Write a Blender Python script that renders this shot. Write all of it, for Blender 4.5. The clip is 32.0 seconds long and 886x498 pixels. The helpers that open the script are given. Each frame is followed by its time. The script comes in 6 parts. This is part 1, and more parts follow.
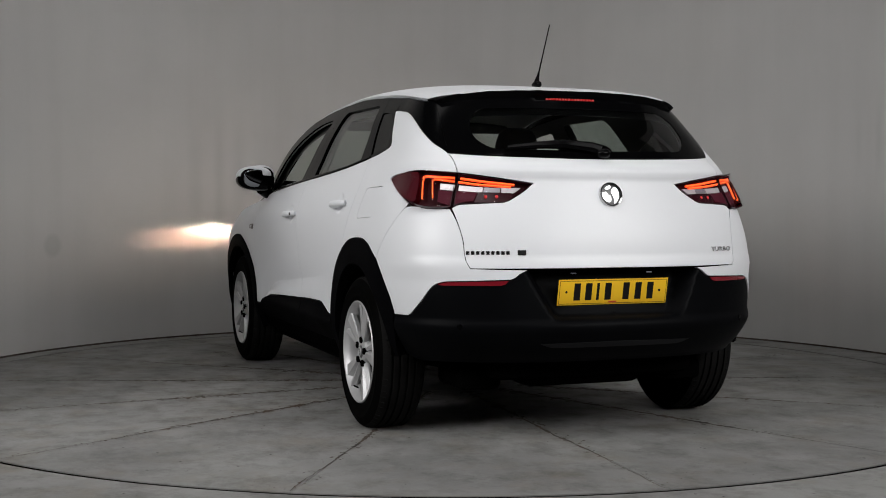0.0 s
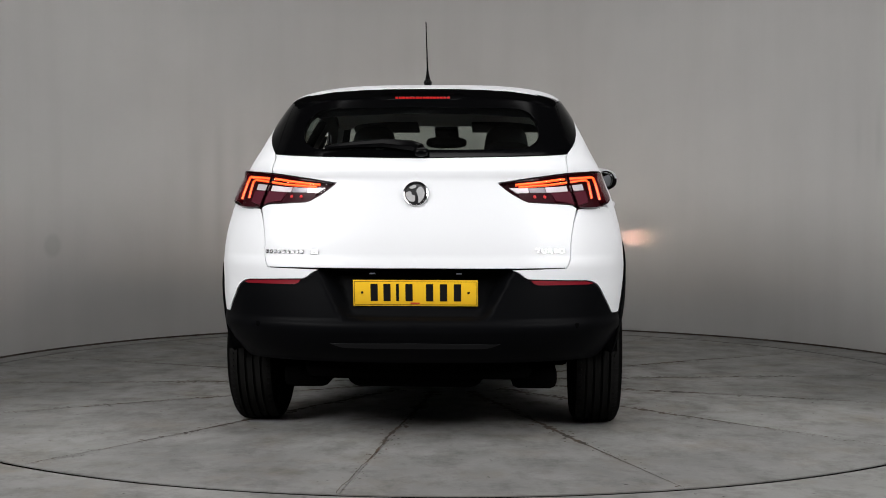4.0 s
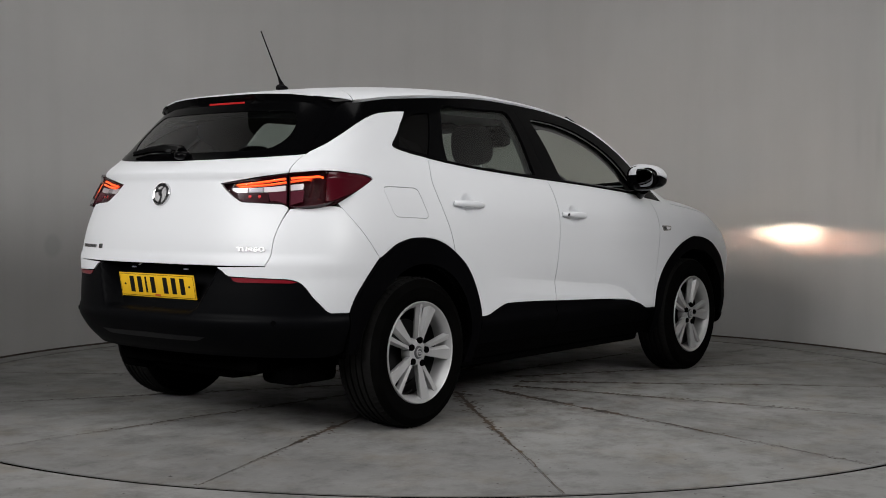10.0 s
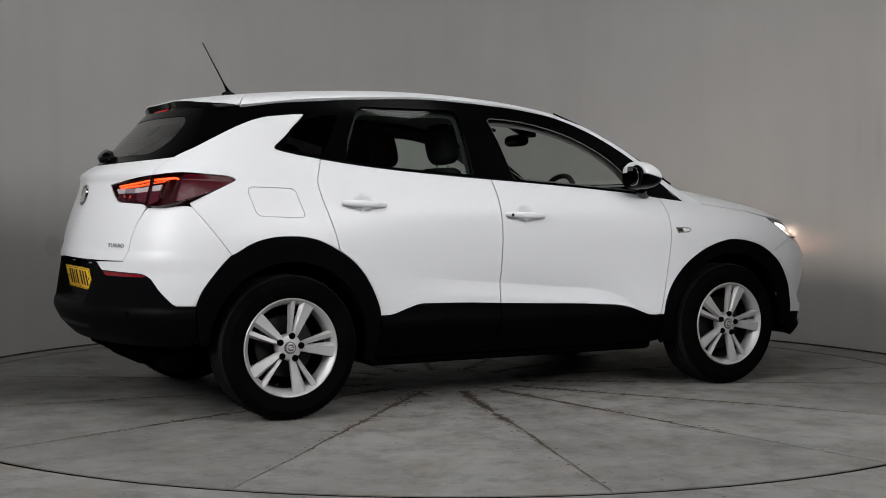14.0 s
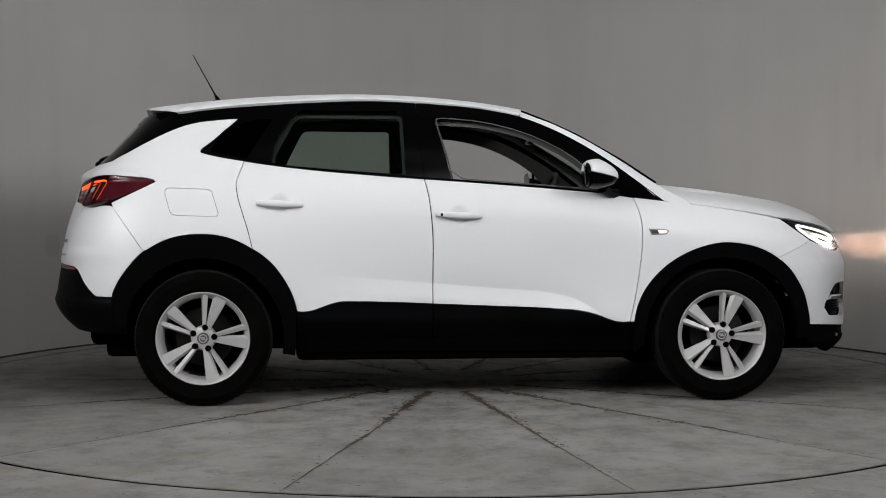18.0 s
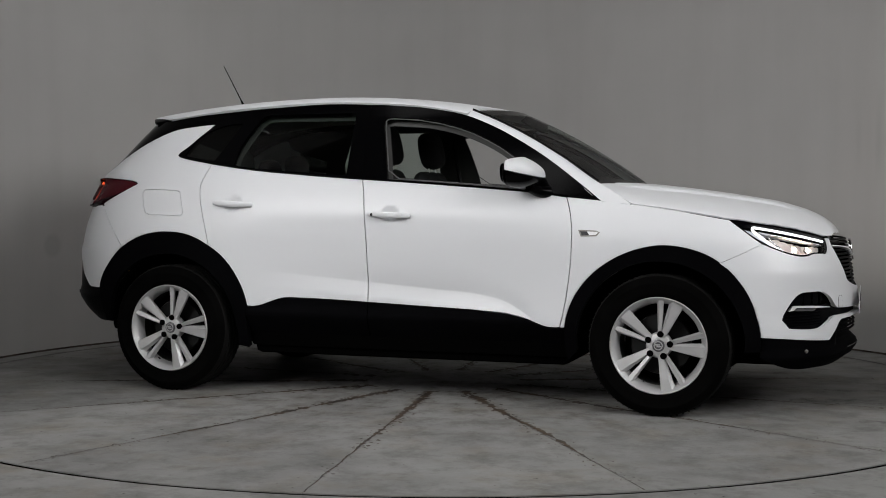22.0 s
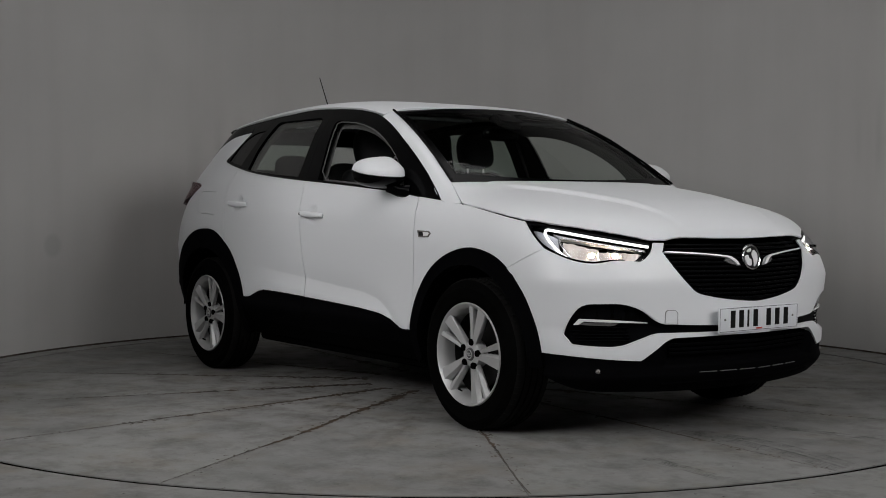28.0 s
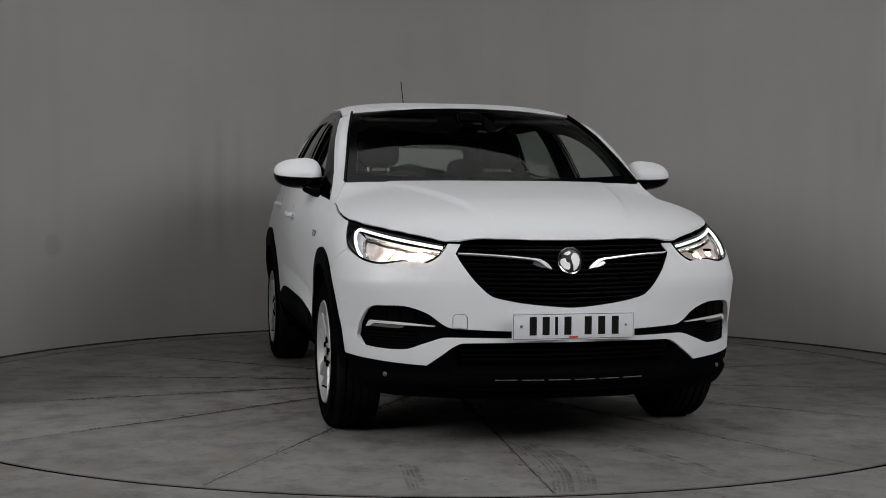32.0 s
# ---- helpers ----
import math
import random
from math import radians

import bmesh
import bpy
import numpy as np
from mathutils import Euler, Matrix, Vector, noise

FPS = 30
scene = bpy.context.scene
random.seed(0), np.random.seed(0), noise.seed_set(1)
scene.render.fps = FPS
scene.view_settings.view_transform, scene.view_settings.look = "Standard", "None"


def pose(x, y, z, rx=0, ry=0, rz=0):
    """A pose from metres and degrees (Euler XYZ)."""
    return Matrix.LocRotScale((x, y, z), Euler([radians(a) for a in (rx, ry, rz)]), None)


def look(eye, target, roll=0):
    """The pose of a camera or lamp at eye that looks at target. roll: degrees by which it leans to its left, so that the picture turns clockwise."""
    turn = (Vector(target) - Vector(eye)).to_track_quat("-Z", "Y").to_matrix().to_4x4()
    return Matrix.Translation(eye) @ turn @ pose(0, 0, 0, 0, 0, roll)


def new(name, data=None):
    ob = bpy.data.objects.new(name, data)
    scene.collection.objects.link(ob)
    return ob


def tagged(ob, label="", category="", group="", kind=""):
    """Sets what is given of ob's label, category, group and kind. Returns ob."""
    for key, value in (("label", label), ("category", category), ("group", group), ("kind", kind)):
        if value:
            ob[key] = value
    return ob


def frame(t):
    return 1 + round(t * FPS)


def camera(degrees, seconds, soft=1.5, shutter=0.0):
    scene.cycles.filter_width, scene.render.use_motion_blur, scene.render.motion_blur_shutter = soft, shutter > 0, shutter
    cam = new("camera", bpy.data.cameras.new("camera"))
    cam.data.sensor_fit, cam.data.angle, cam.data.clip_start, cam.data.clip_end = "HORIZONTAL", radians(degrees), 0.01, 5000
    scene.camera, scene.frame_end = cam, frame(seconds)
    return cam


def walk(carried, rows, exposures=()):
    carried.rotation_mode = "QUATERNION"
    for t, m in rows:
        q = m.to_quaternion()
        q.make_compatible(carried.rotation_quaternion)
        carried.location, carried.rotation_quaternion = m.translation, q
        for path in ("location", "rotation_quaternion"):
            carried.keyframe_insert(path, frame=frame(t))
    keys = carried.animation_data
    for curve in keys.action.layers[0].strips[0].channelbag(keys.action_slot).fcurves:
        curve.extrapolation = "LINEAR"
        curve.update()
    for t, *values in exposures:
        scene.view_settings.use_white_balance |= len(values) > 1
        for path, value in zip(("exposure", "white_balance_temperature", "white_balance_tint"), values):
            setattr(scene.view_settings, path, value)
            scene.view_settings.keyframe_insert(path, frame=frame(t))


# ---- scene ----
# A white car stands on a turning table in a round studio; the camera stands still.
cam = camera(38.643, 32.0, soft=0.95)
EYE = pose(0, -7.332, 1.024, 90 - 2.017, 0, 0.077) @ pose(0, 0, 0, 0, 0, 0.112)
walk(cam, [(0, EYE), (32.0, EYE)], exposures=[(0, -0.72), (1, -0.5), (2, -0.34), (3, -0.32), (6, -0.3), (8, -0.5), (9, -0.54), (11, -0.74), (12, -0.7), (13, -0.66), (18, -0.68), (21, -0.76), (25, -1.06), (28, -1.16), (30, -1.22), (32.0, -1.18)])


# ---------- light: unseen area lamps, added two beside the camera and two overhead, spread narrowed ------------------------------
world = bpy.data.worlds.new("world")
world.use_nodes = True
world.node_tree.nodes["Background"].inputs[0].default_value = (0.02, 0.02, 0.022, 1)
world.node_tree.nodes["Background"].inputs[1].default_value = 0.3
scene.world = world


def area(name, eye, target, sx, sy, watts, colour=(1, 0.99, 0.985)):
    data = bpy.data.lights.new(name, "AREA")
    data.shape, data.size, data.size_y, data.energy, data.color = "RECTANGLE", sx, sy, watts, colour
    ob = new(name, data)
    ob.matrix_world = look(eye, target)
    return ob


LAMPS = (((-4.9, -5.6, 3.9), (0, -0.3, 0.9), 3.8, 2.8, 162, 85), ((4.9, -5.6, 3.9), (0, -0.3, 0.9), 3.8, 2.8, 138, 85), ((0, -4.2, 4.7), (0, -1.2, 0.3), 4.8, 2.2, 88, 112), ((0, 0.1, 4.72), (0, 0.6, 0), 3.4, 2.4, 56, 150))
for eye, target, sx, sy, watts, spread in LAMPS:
    area("unseen_area_lamp", eye, target, sx, sy, watts).data.spread = radians(spread)


# ---------- materials ----------
def material(name, colour, rough=0.5, metal=0.0, coat=0.0, emit=None, power=0.0, alpha=None, spec=None):
    m = bpy.data.materials.new(name)
    m.use_nodes = True
    b = m.node_tree.nodes["Principled BSDF"]
    b.inputs["Base Color"].default_value = (*colour, 1)
    b.inputs["Roughness"].default_value = rough
    b.inputs["Metallic"].default_value = metal
    b.inputs["Coat Weight"].default_value = coat
    b.inputs["Coat Roughness"].default_value = 0.05
    if spec is not None:
        b.inputs["Specular IOR Level"].default_value = spec
    if emit:
        b.inputs["Emission Color"].default_value = (*emit, 1)
        b.inputs["Emission Strength"].default_value = power
    return m


def nodes_of(m):
    t = m.node_tree
    return t, t.nodes["Principled BSDF"], t.nodes.new, t.links.new


def grain(m, scale=40.0, bump=0.1, dist=0.002, rough=(0.4, 0.6), mottled=None, big=3.0, detail=6.0):
    """Fine relief, roughness that varies, and stains at a larger scale."""
    t, b, node, link = nodes_of(m)
    co = node("ShaderNodeTexCoord")
    n1, n2 = node("ShaderNodeTexNoise"), node("ShaderNodeTexNoise")
    n1.inputs["Scale"].default_value, n1.inputs["Detail"].default_value = scale, detail
    n2.inputs["Scale"].default_value, n2.inputs["Detail"].default_value = big, detail
    link(co.outputs["Object"], n1.inputs["Vector"])
    link(co.outputs["Object"], n2.inputs["Vector"])
    bp = node("ShaderNodeBump")
    bp.inputs["Strength"].default_value, bp.inputs["Distance"].default_value = bump, dist
    link(n1.outputs["Fac"], bp.inputs["Height"])
    link(bp.outputs["Normal"], b.inputs["Normal"])
    mr = node("ShaderNodeMapRange")
    mr.inputs["To Min"].default_value, mr.inputs["To Max"].default_value = rough
    link(n2.outputs["Fac"], mr.inputs["Value"])
    link(mr.outputs["Result"], b.inputs["Roughness"])
    if mottled:
        mix = node("ShaderNodeMix")
        mix.data_type = "RGBA"
        ramp = node("ShaderNodeMapRange")
        ramp.inputs["From Min"].default_value, ramp.inputs["From Max"].default_value = 0.35, 0.68
        link(n2.outputs["Fac"], ramp.inputs["Value"])
        link(ramp.outputs["Result"], mix.inputs["Factor"])
        mix.inputs["A"].default_value = b.inputs["Base Color"].default_value
        mix.inputs["B"].default_value = (*mottled, 1)
        link(mix.outputs["Result"], b.inputs["Base Color"])
    return m


def glass(name, tint, rough=0.01, glance=0.9, front=0.06):
    """A thin pane: lets light straight through, tinted, and mirrors more at a glance."""
    m = bpy.data.materials.new(name)
    m.use_nodes = True
    t = m.node_tree
    t.nodes.clear()
    out, mix, fr = t.nodes.new("ShaderNodeOutputMaterial"), t.nodes.new("ShaderNodeMixShader"), t.nodes.new("ShaderNodeLayerWeight")
    power, gain = t.nodes.new("ShaderNodeMath"), t.nodes.new("ShaderNodeMath")
    power.operation, gain.operation = "POWER", "MULTIPLY_ADD"
    power.inputs[1].default_value, gain.inputs[1].default_value, gain.inputs[2].default_value = 3.5, glance, front
    tr, gl = t.nodes.new("ShaderNodeBsdfTransparent"), t.nodes.new("ShaderNodeBsdfGlossy")
    tr.inputs["Color"].default_value = (*tint, 1)
    gl.inputs["Roughness"].default_value = rough
    fr.inputs["Blend"].default_value = 0.5
    t.links.new(fr.outputs["Facing"], power.inputs[0])
    t.links.new(power.outputs[0], gain.inputs[0])
    t.links.new(gain.outputs[0], mix.inputs[0])
    t.links.new(tr.outputs[0], mix.inputs[1])
    t.links.new(gl.outputs[0], mix.inputs[2])
    t.links.new(mix.outputs[0], out.inputs[0])
    return m


PAINT = grain(material("white_paint", (0.615, 0.625, 0.645), 0.5, coat=0.35, spec=0.12), 900, 0.012, 0.0004, (0.42, 0.50), big=2)
PAINT.node_tree.nodes["Principled BSDF"].inputs["Coat Roughness"].default_value = 0.28
GLOSS_BLACK = material("gloss_black", (0.0012, 0.0012, 0.0014), 0.14, spec=0.06)
PLASTIC = grain(material("black_plastic", (0.0018, 0.0019, 0.0023), 0.5, spec=0.022), 700, 0.2, 0.0005, (0.36, 0.48), (0.0026, 0.0027, 0.0032), 4)
PITCH = material("lamp_black", (0.0, 0.0, 0.0), 1.0, spec=0.0)
CLADDING = grain(material("matt_black_cladding", (0.0016, 0.0016, 0.0019), 0.5, spec=0.004), 700, 0.2, 0.0005, (0.42, 0.58), (0.0024, 0.0024, 0.0028), 4)
DARK = material("inner_black", (0.0015, 0.0015, 0.0015), 0.95, spec=0.0)
RUBBER = grain(material("tyre_rubber", (0.0014, 0.0014, 0.0013), 0.9, spec=0.005), 250, 0.3, 0.001, (0.6, 0.8), (0.0028, 0.0028, 0.0027), 6)
# same rubber, made paler for the light the tread catches
TREAD = grain(material("lit_tread_rubber", (0.0075, 0.0074, 0.0072), 0.9, spec=0.02), 250, 0.3, 0.001, (0.7, 0.9), (0.011, 0.0108, 0.0105), 6)
ALLOY = grain(material("silver_alloy", (0.47, 0.47, 0.475), 0.36, 0.5), 600, 0.03, 0.0005, (0.42, 0.54), (0.41, 0.41, 0.412), 8)
CHROME = material("chrome", (0.88, 0.88, 0.89), 0.25, 0.25)
DARK_CHROME = material("letter_chrome", (0.7, 0.7, 0.7), 0.18, 1.0)
STEEL = material("dull_steel", (0.22, 0.21, 0.20), 0.5, 0.9)
INNER_TRIM = grain(material("mid_grey_trim", (0.07, 0.07, 0.069), 0.8, spec=0.2), 500, 0.2, 0.0006, (0.75, 0.9), (0.06, 0.06, 0.059), 5)
RED_LENS = material("red_lens", (0.055, 0.010, 0.018), 0.4, spec=0.05, emit=(1.0, 0.04, 0.10), power=0.016)
RED_DOT = material("red_dot", (0.4, 0.02, 0.02), 0.3, emit=(1.0, 0.03, 0.03), power=0.25)
STRIP_CORE = material("orange_core", (0.5, 0.1, 0.01), 0.3, emit=(1.0, 0.20, 0.035), power=1.9)
DARK_RED = material("dark_red_lens", (0.022, 0.0018, 0.0035), 0.5, spec=0.08)
RED_GLOW = material("red_light", (0.5, 0.01, 0.005), 0.3, emit=(1.0, 0.08, 0.02), power=2.0)
CORNER_GLOW = material("corner_red_light", (0.5, 0.01, 0.005), 0.3, emit=(1.0, 0.08, 0.02), power=1.8)
BRAKE_GLOW = material("dim_red_light", (0.3, 0.01, 0.01), 0.2, emit=(1.0, 0.02, 0.02), power=0.14)
TAIL_COVER = glass("tail_cover", (0.95, 0.93, 0.94), glance=0.2, front=0.002)
CLEAR_LENS = glass("clear_lens", (0.93, 0.93, 0.95), glance=0.25, front=0.012)
SIDE_GLASS = glass("green_glass", (0.60, 0.67, 0.63), front=0.05)
REAR_PANE = glass("rear_glass", (0.82, 0.87, 0.84), front=0.11)
QUARTER_PANE = glass("dark_glass", (0.03, 0.032, 0.031), glance=0.5, front=0.025)
SCREEN_GLASS = glass("screen_glass", (0.60, 0.64, 0.61), glance=0.3, front=0.006)
FABRIC = grain(material("dark_cloth", (0.022, 0.022, 0.024), 0.9, spec=0.2), 500, 0.4, 0.001, (0.85, 0.95), (0.034, 0.034, 0.036), 9)
LINING = grain(material("pale_lining", (0.66, 0.66, 0.64), 0.8), 500, 0.2, 0.0006, (0.75, 0.9), (0.60, 0.60, 0.58), 5)
MIRROR = material("mirror_glass", (0.24, 0.245, 0.26), 0.01, 1.0)
YELLOW = material("yellow_plate", (0.78, 0.46, 0.015), 0.35)
WHITE_PLATE = material("white_plate", (0.62, 0.63, 0.66), 0.35)
INK = material("black_ink", (0.008, 0.008, 0.008), 0.5, spec=0.08)
RED_INK = material("red_ink", (0.45, 0.04, 0.02), 0.5)
REFLECTOR = material("silver_reflector", (0.85, 0.85, 0.85), 0.25, 0.85)
LIGHT_WHITE = material("white_light", (0.9, 0.9, 0.9), 0.3, emit=(1.0, 0.98, 0.96), power=3.0)
BULB = material("warm_bulb", (0.9, 0.9, 0.9), 0.3, emit=(1.0, 0.78, 0.56), power=5600.0)
# silver with the warm bulb light tinted into its colour
BOWL = grain(material("warm_tinted_bowl", (0.84, 0.78, 0.73), 0.35, 0.25), 120, 0.05, 0.001, (0.28, 0.42), (0.66, 0.58, 0.53), 20)


# ---------- the car's skin: plan outlines stacked by height ----------
def spl(xs, ys, x):
    """Smooth curve through a few control values (Catmull-Rom, flat ends)."""
    xs, ys, x = np.asarray(xs, float), np.asarray(ys, float), np.asarray(x, float)
    d = np.gradient(ys, xs)
    i = np.clip(np.searchsorted(xs, x) - 1, 0, len(xs) - 2)
    h = xs[i + 1] - xs[i]
    t = np.clip((x - xs[i]) / h, -0.3, 1.3)
    return ((2 * t**3 - 3 * t**2 + 1) * ys[i] + (t**3 - 2 * t**2 + t) * h * d[i]
            + (3 * t**2 - 2 * t**3) * ys[i + 1] + (t**3 - t**2) * h * d[i + 1])


LEVELS = (0.18, 0.30, 0.42, 0.52, 0.62, 0.75, 0.88, 0.98, 1.06, 1.15, 1.25, 1.35, 1.45, 1.55)
STATIONS = (-1.25, -0.6, 0.1, 0.7, 1.25)
HALF_WIDTH = (
    (0.80, 0.84, 0.88, 0.90, 0.91, 0.91, 0.90, 0.878, 0.855, 0.82, 0.767, 0.72, 0.668, 0.60),
    (0.80, 0.85, 0.885, 0.885, 0.885, 0.892, 0.90, 0.895, 0.875, 0.838, 0.79, 0.745, 0.69, 0.62),
    (0.80, 0.85, 0.870, 0.862, 0.872, 0.888, 0.90, 0.897, 0.875, 0.842, 0.80, 0.755, 0.70, 0.63),
    (0.80, 0.85, 0.885, 0.880, 0.880, 0.890, 0.90, 0.890, 0.858, 0.82, 0.78, 0.735, 0.68, 0.62),
    (0.82, 0.87, 0.90, 0.91, 0.91, 0.91, 0.90, 0.858, 0.795, 0.74, 0.68, 0.62, 0.56, 0.50))
XA = 1.25


def half_width(x, z):
    rows = np.array([spl(LEVELS, r, z) for r in HALF_WIDTH])
    xs = np.asarray(STATIONS)
    x = np.clip(np.asarray(x, float), -XA, XA) + 0 * np.asarray(z, float)
    d = np.gradient(rows, xs, axis=0)
    i = np.clip(np.searchsorted(xs, x) - 1, 0, len(xs) - 2)
    k = np.arange(rows.shape[1]) if rows.ndim > 1 else None
    pick = (lambda a, j: a[j, k]) if k is not None else (lambda a, j: a[j])
    h = xs[i + 1] - xs[i]
    t = (x - xs[i]) / h
    return ((2 * t**3 - 3 * t**2 + 1) * pick(rows, i) + (t**3 - 2 * t**2 + t) * h * pick(d, i)
            + (3 * t**2 - 2 * t**3) * pick(rows, i + 1) + (t**3 - t**2) * h * pick(d, i + 1))


def nose(z):
    return spl((0.18, 0.24, 0.29, 0.36, 0.50, 0.60, 0.70, 0.80, 0.86, 0.92, 0.97, 1.03),
               (2.08, 2.17, 2.225, 2.245, 2.25, 2.24, 2.23, 2.21, 2.19, 2.15, 2.10, 2.03), z)


def tail(z):
    return spl((0.18, 0.24, 0.30, 0.36, 0.50, 0.62, 0.70, 0.76, 0.88, 1.00, 1.065, 1.13, 1.175, 1.20, 1.225, 1.27, 1.35, 1.47, 1.56),
               (-1.95, -2.03, -2.12, -2.165, -2.205, -2.19, -2.175, -2.165, -2.145, -2.11, -2.09, -2.075, -2.07, -2.035, -1.985, -1.935, -1.865, -1.755, -1.67), z)


def outline(z, count=90):
    """The right half of the plan outline at height z, nose to tail: x and half width, evenly along it in three runs."""
    q = np.sin(np.linspace(0, np.pi / 2, 400))
    nf = np.interp(z, (0.3, 0.5, 0.6, 0.7, 0.8, 0.95), (6.0, 5.2, 5.8, 6.5, 5.5, 3.6))
    nr = np.interp(z, (0.2, 0.55, 0.7, 0.76, 1.0, 1.13, 1.24, 1.5), (4.5, 4.5, 4.8, 5.2, 5.0, 4.2, 5.5, 4.0))
    w1, w2 = float(half_width(XA, z)), float(half_width(-XA, z))
    fine = np.concatenate([q[:-1], 1 - np.geomspace(1e-2, 1e-9, 300)])
    fine.sort()
    fx, fy = XA + fine * (nose(z) - XA), w1 * (1 - fine**nf) ** (1 / 1.4)
    rx, ry = -XA + fine * (tail(z) + XA), w2 * (1 - fine**nr) ** 0.5
    sx = np.linspace(XA, -XA, count)
    sy = half_width(sx, np.full(count, z))
    runs = []
    for x, y in ((np.append(fx, nose(z))[::-1], np.append(fy, 0)[::-1]), (sx, sy), (np.append(rx, tail(z)), np.append(ry, 0))):
        s = np.concatenate([[0], np.cumsum(np.hypot(np.diff(x), np.diff(y)))])
        g = np.linspace(0, s[-1], count)
        runs.append((np.interp(g, s, x), np.interp(g, s, y)))
    return np.array([np.concatenate([a[0] for a in runs]), np.concatenate([a[1] for a in runs])])


# u runs 0..1.6 over the nose, 1.6..4.1 along the side, 4.1..5.7 over the tail
Z0, DZ = 0.15, 0.01
SKIN = np.array([outline(Z0 + DZ * k) for k in range(146)])
UK = np.concatenate([np.linspace(0, 1.6, 90), np.linspace(1.6, 4.1, 90) + 1e-9, np.linspace(4.1, 5.7, 90) + 2e-9])


def wrap(u, z):
    """The place on the right-hand skin at u along the outline and height z (arrays)."""
    u, z = np.asarray(u, float), np.asarray(z, float)
    k = np.clip((z - Z0) / DZ, 0, 144.999)
    k0 = k.astype(int)
    f = k - k0
    j = np.clip(np.searchsorted(UK, u) - 1, 0, len(UK) - 2)
    g = np.clip((u - UK[j]) / (UK[j + 1] - UK[j] + 1e-12), 0, 1)
    at = lambda c: ((SKIN[k0, c, j] * (1 - g) + SKIN[k0, c, j + 1] * g) * (1 - f)
                    + (SKIN[k0 + 1, c, j] * (1 - g) + SKIN[k0 + 1, c, j + 1] * g) * f)
    return np.stack([at(0), -at(1), z], -1)


def wrap_normal(u, z, e=0.012):
    a = wrap(u + e, z) - wrap(np.maximum(u - e, 0), z)
    b = wrap(u, z + e) - wrap(u, z - e)
    n = np.cross(a, b)
    # mirror plane: no sideways lean at the very nose and tail
    n /= np.linalg.norm(n, axis=-1, keepdims=True) + 1e-12
    return n


# ---------- mesh helpers ----------
def part(name, mesh, mat, parent=None, label=""):
    """Links a mesh (or a bmesh) as one object under its thing or part."""
    if isinstance(mesh, bmesh.types.BMesh):
        bm, mesh = mesh, bpy.data.meshes.new(name)
        bm.to_mesh(mesh)
        bm.free()
    if mat is not None:
        mesh.materials.clear()
        mesh.materials.append(mat)
        if mesh.get("folded"):
            mesh.materials.append(DARK)
    ob = new(name, mesh)
    if parent is not None:
        ob.parent = parent
    if label:
        tagged(ob, label)
    return ob


def smooth(mesh, angle=35):
    mesh.polygons.foreach_set("use_smooth", [True] * len(mesh.polygons))
    mesh.set_sharp_from_angle(angle=radians(angle))
    return mesh


def to_mesh(bm, name="mesh", angle=35):
    mesh = bpy.data.meshes.new(name)
    bmesh.ops.recalc_face_normals(bm, faces=bm.faces)
    bm.to_mesh(mesh)
    bm.free()
    return smooth(mesh, angle)


def box(sx, sy, sz, at=(0, 0, 0), bevel=0.01, segs=2, turn=None, taper=1.0):
    """A rounded block, its top tapered."""
    bm = bmesh.new()
    bmesh.ops.create_cube(bm, size=1)
    for v in bm.verts:
        k = taper if v.co.z > 0 else 1.0
        v.co = Vector((v.co.x * sx * k, v.co.y * sy * k, v.co.z * sz))
    if bevel:
        bmesh.ops.bevel(bm, geom=bm.edges, offset=min(bevel, 0.45 * min(sx, sy, sz)), segments=segs, affect="EDGES", profile=0.5)
    bm.transform(Matrix.Translation(at) @ (turn or Matrix()))
    return bm


def joined(*bms):
    """Several bmeshes in one."""
    out = bms[0]
    for b in bms[1:]:
        tmp = bpy.data.meshes.new("tmp")
        b.to_mesh(tmp)
        b.free()
        out.from_mesh(tmp)
        bpy.data.meshes.remove(tmp)
    return out


def lathe(profile, segs=64, start=0.0, end=360.0):
    """Turns a profile of (radius, along) round the y axis."""
    bm = bmesh.new()
    full = end - start >= 360
    n = segs if full else segs + 1
    rings = []
    for r, y in profile:
        rings.append([bm.verts.new((r * math.cos(radians(start + (end - start) * k / segs)), y, r * math.sin(radians(start + (end - start) * k / segs)))) for k in range(n)])
    for a, b in zip(rings, rings[1:]):
        for k in range(segs):
            j = (k + 1) % n
            if full or k + 1 < n:
                bm.faces.new((a[k], a[j], b[j], b[k]))
    bmesh.ops.remove_doubles(bm, verts=bm.verts, dist=1e-6)
    return bm


def tube(points, radius, segs=8, closed=False, radii=None):
    """A round bar along points."""
    bm = bmesh.new()
    pts = [Vector(p) for p in points]
    rings = []
    for i, p in enumerate(pts):
        a = pts[i - 1] if i or closed else pts[i]
        b = pts[(i + 1) % len(pts)] if i + 1 < len(pts) or closed else pts[i]
        q = (b - a).to_track_quat("Z", "Y")
        r = radii[i] if radii else radius
        rings.append([bm.verts.new(p + q @ Vector((r * math.cos(2 * math.pi * k / segs), r * math.sin(2 * math.pi * k / segs), 0))) for k in range(segs)])
    pairs = list(zip(rings, rings[1:])) + ([(rings[-1], rings[0])] if closed else [])
    for a, b in pairs:
        for k in range(segs):
            bm.faces.new((a[k], a[(k + 1) % segs], b[(k + 1) % segs], b[k]))
    if not closed:
        bm.faces.new(rings[0][::-1])
        bm.faces.new(rings[-1])
    return bm


